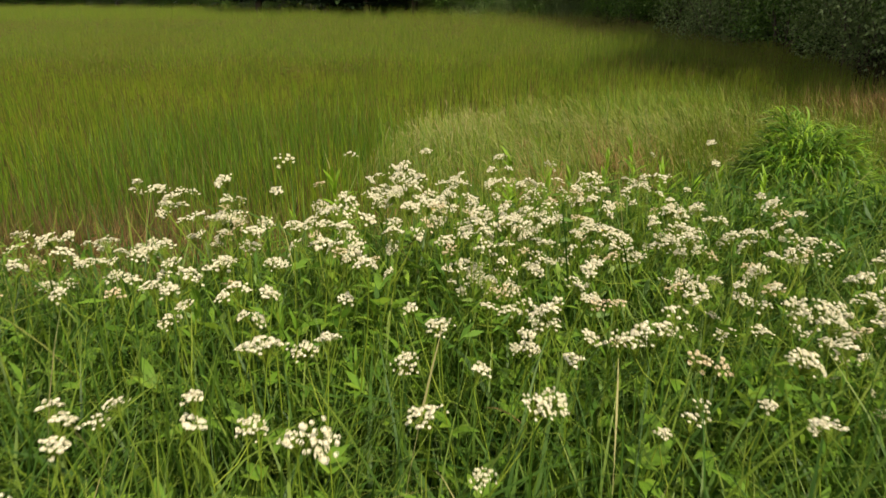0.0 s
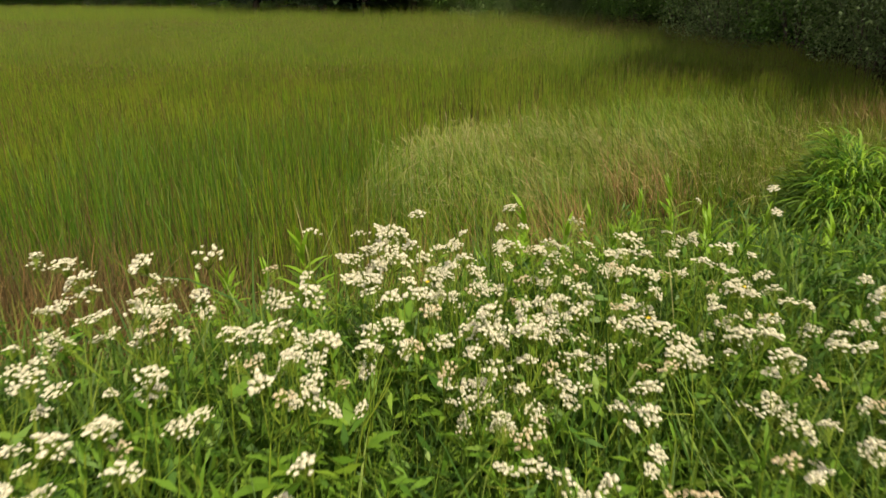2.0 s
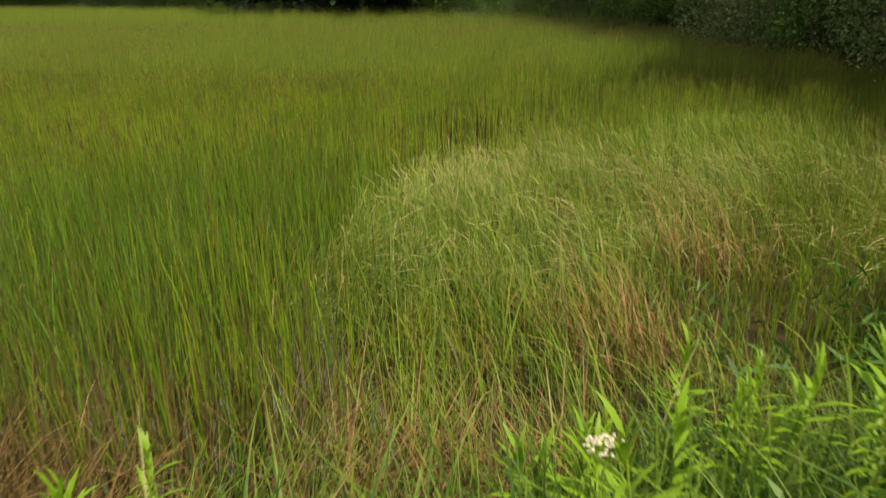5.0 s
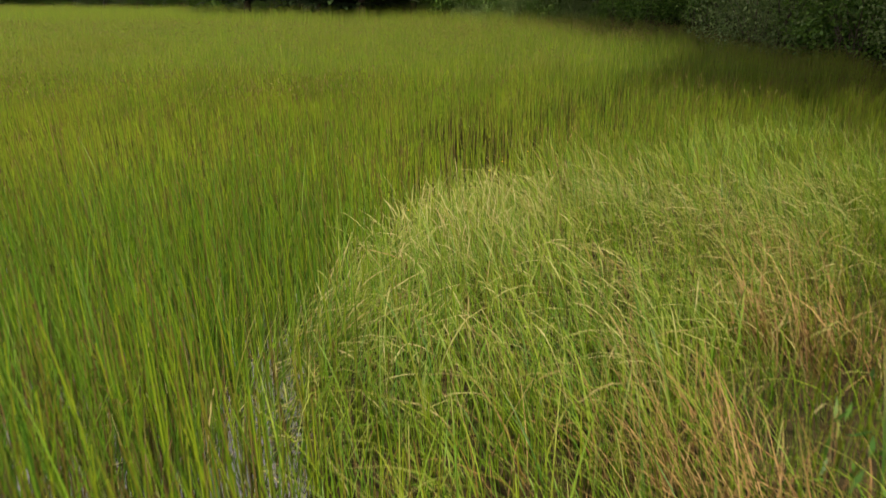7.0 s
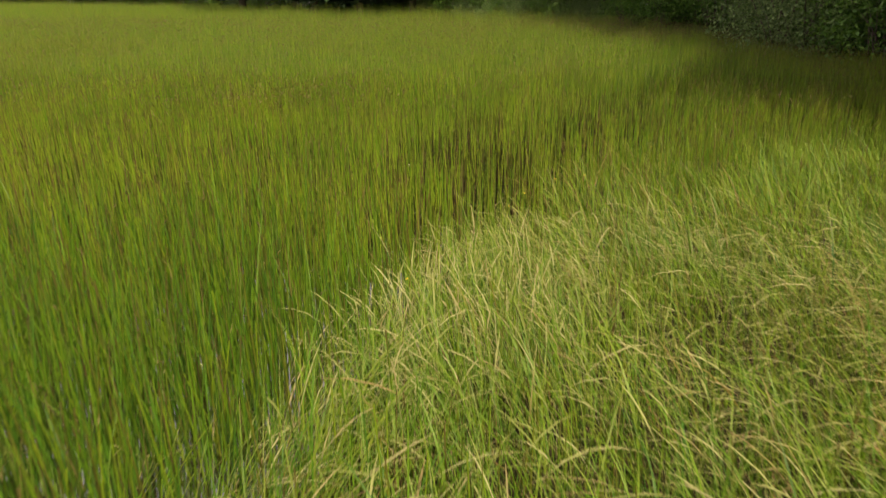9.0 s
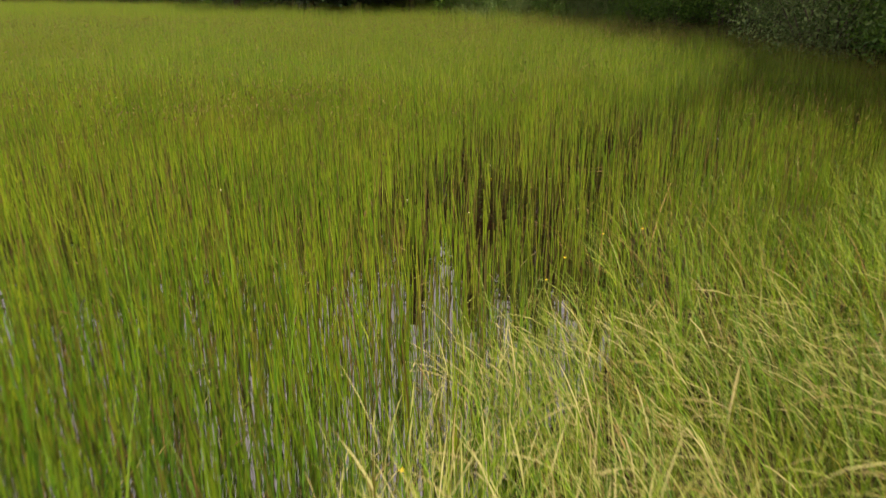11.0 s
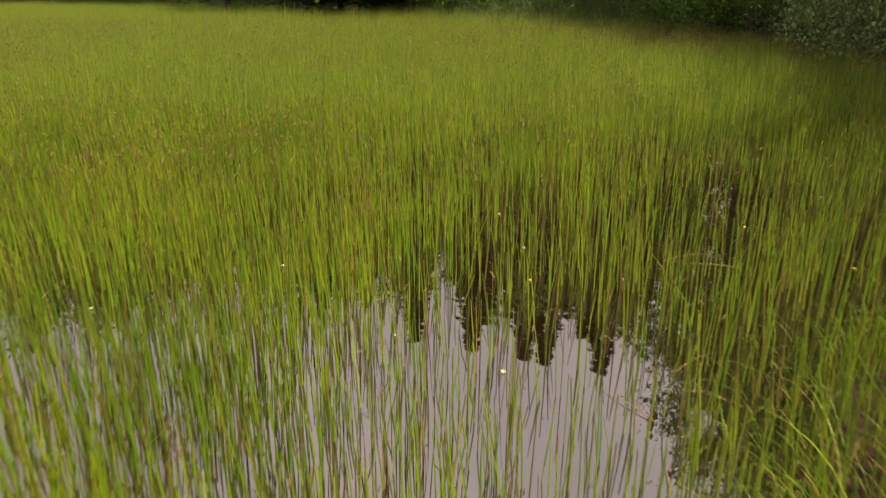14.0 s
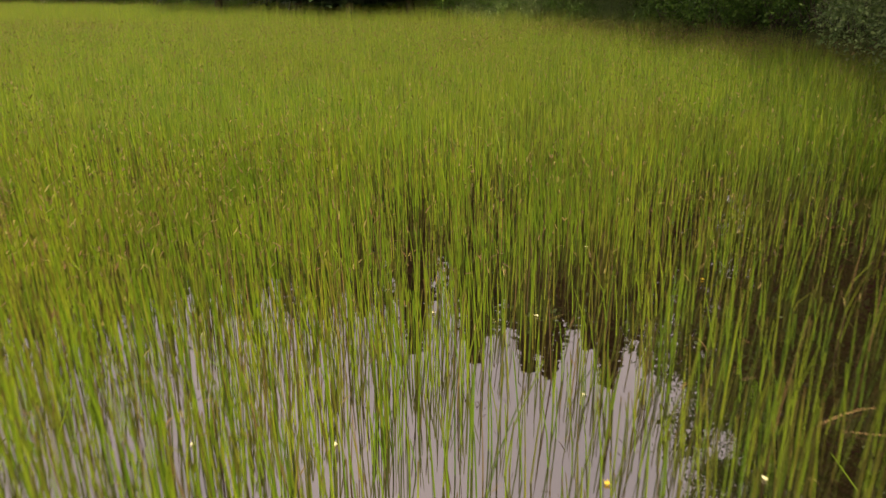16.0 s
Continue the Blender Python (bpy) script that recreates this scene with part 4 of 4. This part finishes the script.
def spruce(tall, seed):
    r = np.random.default_rng(seed)
    root = new("spruce_tree")
    part("trunk", limb([[0, 0, -0.2], [0, 0, tall * 0.5], [0, 0, tall]], [0.011 * tall, 0.007 * tall, 0.01], 8), M_BARK, root, smooth=True)
    pieces = []
    whorls = int(tall * 2.3)
    for i in range(whorls):
        f = (i + 0.5) / whorls
        z = tall * (0.08 + 0.92 * f)
        reach = ((0.17 * tall) * (1 - f) ** 0.85 + 0.12) * r.uniform(0.7, 1.15)
        nb = 11
        a = r.uniform(0, 6.28) + np.arange(nb) * 6.28 / nb + r.normal(0, 0.2, nb)
        ln = reach * r.uniform(0.7, 1.15, nb)
        lines = arcs(np.tile([0, 0, z], (nb, 1)), ln, a, np.full(nb, 78.0), r.normal(112, 8, nb), 5)
        m = max(5, int(9 * reach))
        t = r.uniform(0.1, 1, (nb, m))
        seg = np.clip((t * 5).astype(int), 0, 4)
        fr = (t * 5 - seg)[..., None]
        rows_ = np.arange(nb)[:, None]
        c = (lines[rows_, seg] * (1 - fr) + lines[rows_, seg + 1] * fr).reshape(-1, 3)
        az = (a[:, None] + r.choice([-0.9, 0.9, 0], (nb, m))).ravel()
        k = len(c)
        pieces.append(ribbons(c, r.uniform(0.4, 0.8, k) * (0.5 + 0.5 * (1 - f)), r.uniform(0.2, 0.36, k), az, np.full(k, 85.0), r.normal(125, 12, k), 2, 0.4, 0.5))
    part("crown", join(*pieces), M_SPRUCE, root, "dense dark green drooping needles")
    return tagged(root, "tall dark spruce tree on the wooded shore", "tree", "trees along the shore")


def shrub(tall, wide, leaf_n, leaf_size, material, seed, label):
    r = np.random.default_rng(seed)
    root = new("shrub")
    n = 16
    part("branch", tubes(np.column_stack([r.normal(0, 0.15, (n, 2)), np.full(n, -0.15)]), r.uniform(0.6, 1.0, n) * tall, np.full(n, 0.02), r.uniform(0, 6.28, n), r.uniform(2, 18, n), r.uniform(15, 60, n), 4, 5), M_BARK, root, "thin brown branches")
    cents = []
    for _ in range(60):
        d = r.normal(size=3)
        d /= np.linalg.norm(d)
        p = np.array([0, 0, tall * 0.48]) + d * r.uniform(0.4, 1.0) * [wide / 2, wide / 2, tall * 0.5]
        cents.append((p, r.uniform(0.10, 0.22) * wide))
    per = leaf_n // len(cents)
    c = np.concatenate([p + r.normal(size=(per, 3)) * s * 0.5 for p, s in cents])
    c[:, 2] = np.maximum(c[:, 2], 0.03)
    part("foliage", leaves(c, r.uniform(0.6, 1.3, len(c)) * leaf_size, 0.5, 0.5), material, root, "uneven leafy foliage")
    return tagged(root, label, "shrub", "shrubs along the shore")


rt = random.Random(5)


def place(kinds, spots):
    """Puts the first of each kind at its first spot and copies at the others."""
    used = set()
    for k, px, py, s in spots:
        z = float(height(np.array(px), np.array(py)))
        m = pose(px, py, z - 0.05, 0, 0, rt.uniform(0, 360))
        ob = kinds[k]
        if k in used:
            ob = copy_thing(ob, m)
        else:
            used.add(k)
            ob.matrix_basis = m
        ob.scale = (s, s, s * rt.uniform(0.92, 1.1))


TREES = [spruce(17.0, 11), spruce(14.0, 12), broad_tree("birch_tree", 15.0, 3.0, 5000, 0.21, M_TREE, M_BIRCH, 13, "slender pale-barked birch with a green crown", 0.3),
         broad_tree("broadleaf_tree", 12.0, 3.6, 8000, 0.18, M_TREE, M_BARK, 14, "dark green broadleaf tree on the shore", 0.12),
         broad_tree("aspen_tree", 15.0, 2.8, 13000, 0.11, M_TREE, M_BARK, 15, "tall slim dark-barked tree on the shore", 0.15)]
SHRUBS = [shrub(2.6, 3.2, 5000, 0.10, M_TREE, 21, "dark green shrub at the water's edge"), shrub(2.2, 2.8, 9000, 0.065, M_TREE_PALE, 22, "pale grey-green willow shrub at the water's edge"),
          shrub(3.6, 3.4, 6000, 0.11, M_TREE, 23, "tall leafy green shrub on the shore")]
TALL = (17.0, 14.0, 15.0, 12.0, 15.0)
spots, low_spots = [], []
for i in range(-2, 30):                   # along the far shore
    px = 6.0 - i * 1.3 - max(0, i - 10) * 1.1
    for row, gap in enumerate((2.5, 5.5)):
        qx = px + rt.uniform(-0.8, 0.8) + row * 0.7
        kind, qy = rt.choice((0, 1, 2, 3) if row == 0 else (0, 0, 1, 2)), float(far_edge(min(qx, 6.8))) + gap + rt.uniform(-0.7, 0.7)
        want = math.hypot(qx, qy - 8) * (0.49 if qx > -2.5 else 0.43) * rt.uniform(0.85, 1.0) - 1.0     # the wood's height
        spots.append((kind, qx, qy, want / TALL[kind]))
    low_spots.append((rt.choice((0, 1, 2, 0)), px, float(far_edge(min(px, 6.8))) + 0.9, rt.uniform(0.7, 1.1)))
    low_spots.append((rt.choice((0, 2)), px + 0.9, float(far_edge(min(px, 6.8))) + 1.8, rt.uniform(0.8, 1.2)))
for i in range(16):                       # along the right-hand shore
    py = 6.0 + i * 1.6
    sx = float(np.interp(py, SHORE_Y, SHORE_X))
    for row, gap in enumerate((2.4, 5.5) if py < 23 else (4.6, 7.0)):
        spots.append((rt.choice((3, 3, 4)) if py < 18 else 4, sx + gap + rt.uniform(-0.4, 0.4), py + rt.uniform(-0.6, 0.6), rt.uniform(0.75, 0.95) * (1.05 if py > 20 else 0.85)))
    low_spots.append((rt.choice((0, 1, 2)), sx + 1.7, py, rt.uniform(0.7, 1.0)))
low_spots += [(1, 7.3, 9.8, 1.15), (1, 8.5, 19.0, 1.0), (1, 1.9, 34.2, 0.8), (1, 3.4, 33.9, 0.7)]
for i in range(13):                       # low bushes right at the far water's edge
    px = 6.4 - i * 1.05
    low_spots.append(((0, 1, 2, 1)[i % 4], px, float(far_edge(px)) + 0.1, rt.uniform(0.5, 0.8)))
low_spots += [(1, 7.4, 18.6, 1.25), (1, 8.6, 14.0, 1.5), (2, 9.0, 15.2, 1.2), (1, 7.6, 12.6, 1.0), (0, 7.9, 16.4, 0.9)]
spots += [(4, 10.3, 29.0, 1.0), (4, 10.7, 25.5, 1.15), (4, 11.9, 21.5, 1.0), (4, 11.6, 32.0, 1.1), (4, 13.0, 28.0, 1.15)]
place(TREES, spots)
for slope, rise, far in ((-0.046, 0.56, 30.5), (0.052, 0.578, 29.5), (0.142, 0.590, 30.0), (0.178, 0.598, 29.0), (0.277, 0.60, 29.5), (0.24, 0.535, 31.0), (0.315, 0.51, 29.0), (-0.13, 0.49, 31.0), (-0.20, 0.49, 33.0), (-0.31, 0.475, 38.0)):   # spruces that stand out of the wood
    deep_y = far / math.hypot(1, slope)
    px, py = slope * deep_y - 0.16, 8.2 + deep_y
    z = float(height(np.array(px), np.array(py)))
    lone = copy_thing(TREES[0], pose(px, py, z - 0.05, 0, 0, rt.uniform(0, 360)))
    size = (rise * far - 1.25 - z) / TALL[0]
    lone.scale = (size * 1.1, size * 1.1, size)
place(SHRUBS, low_spots)
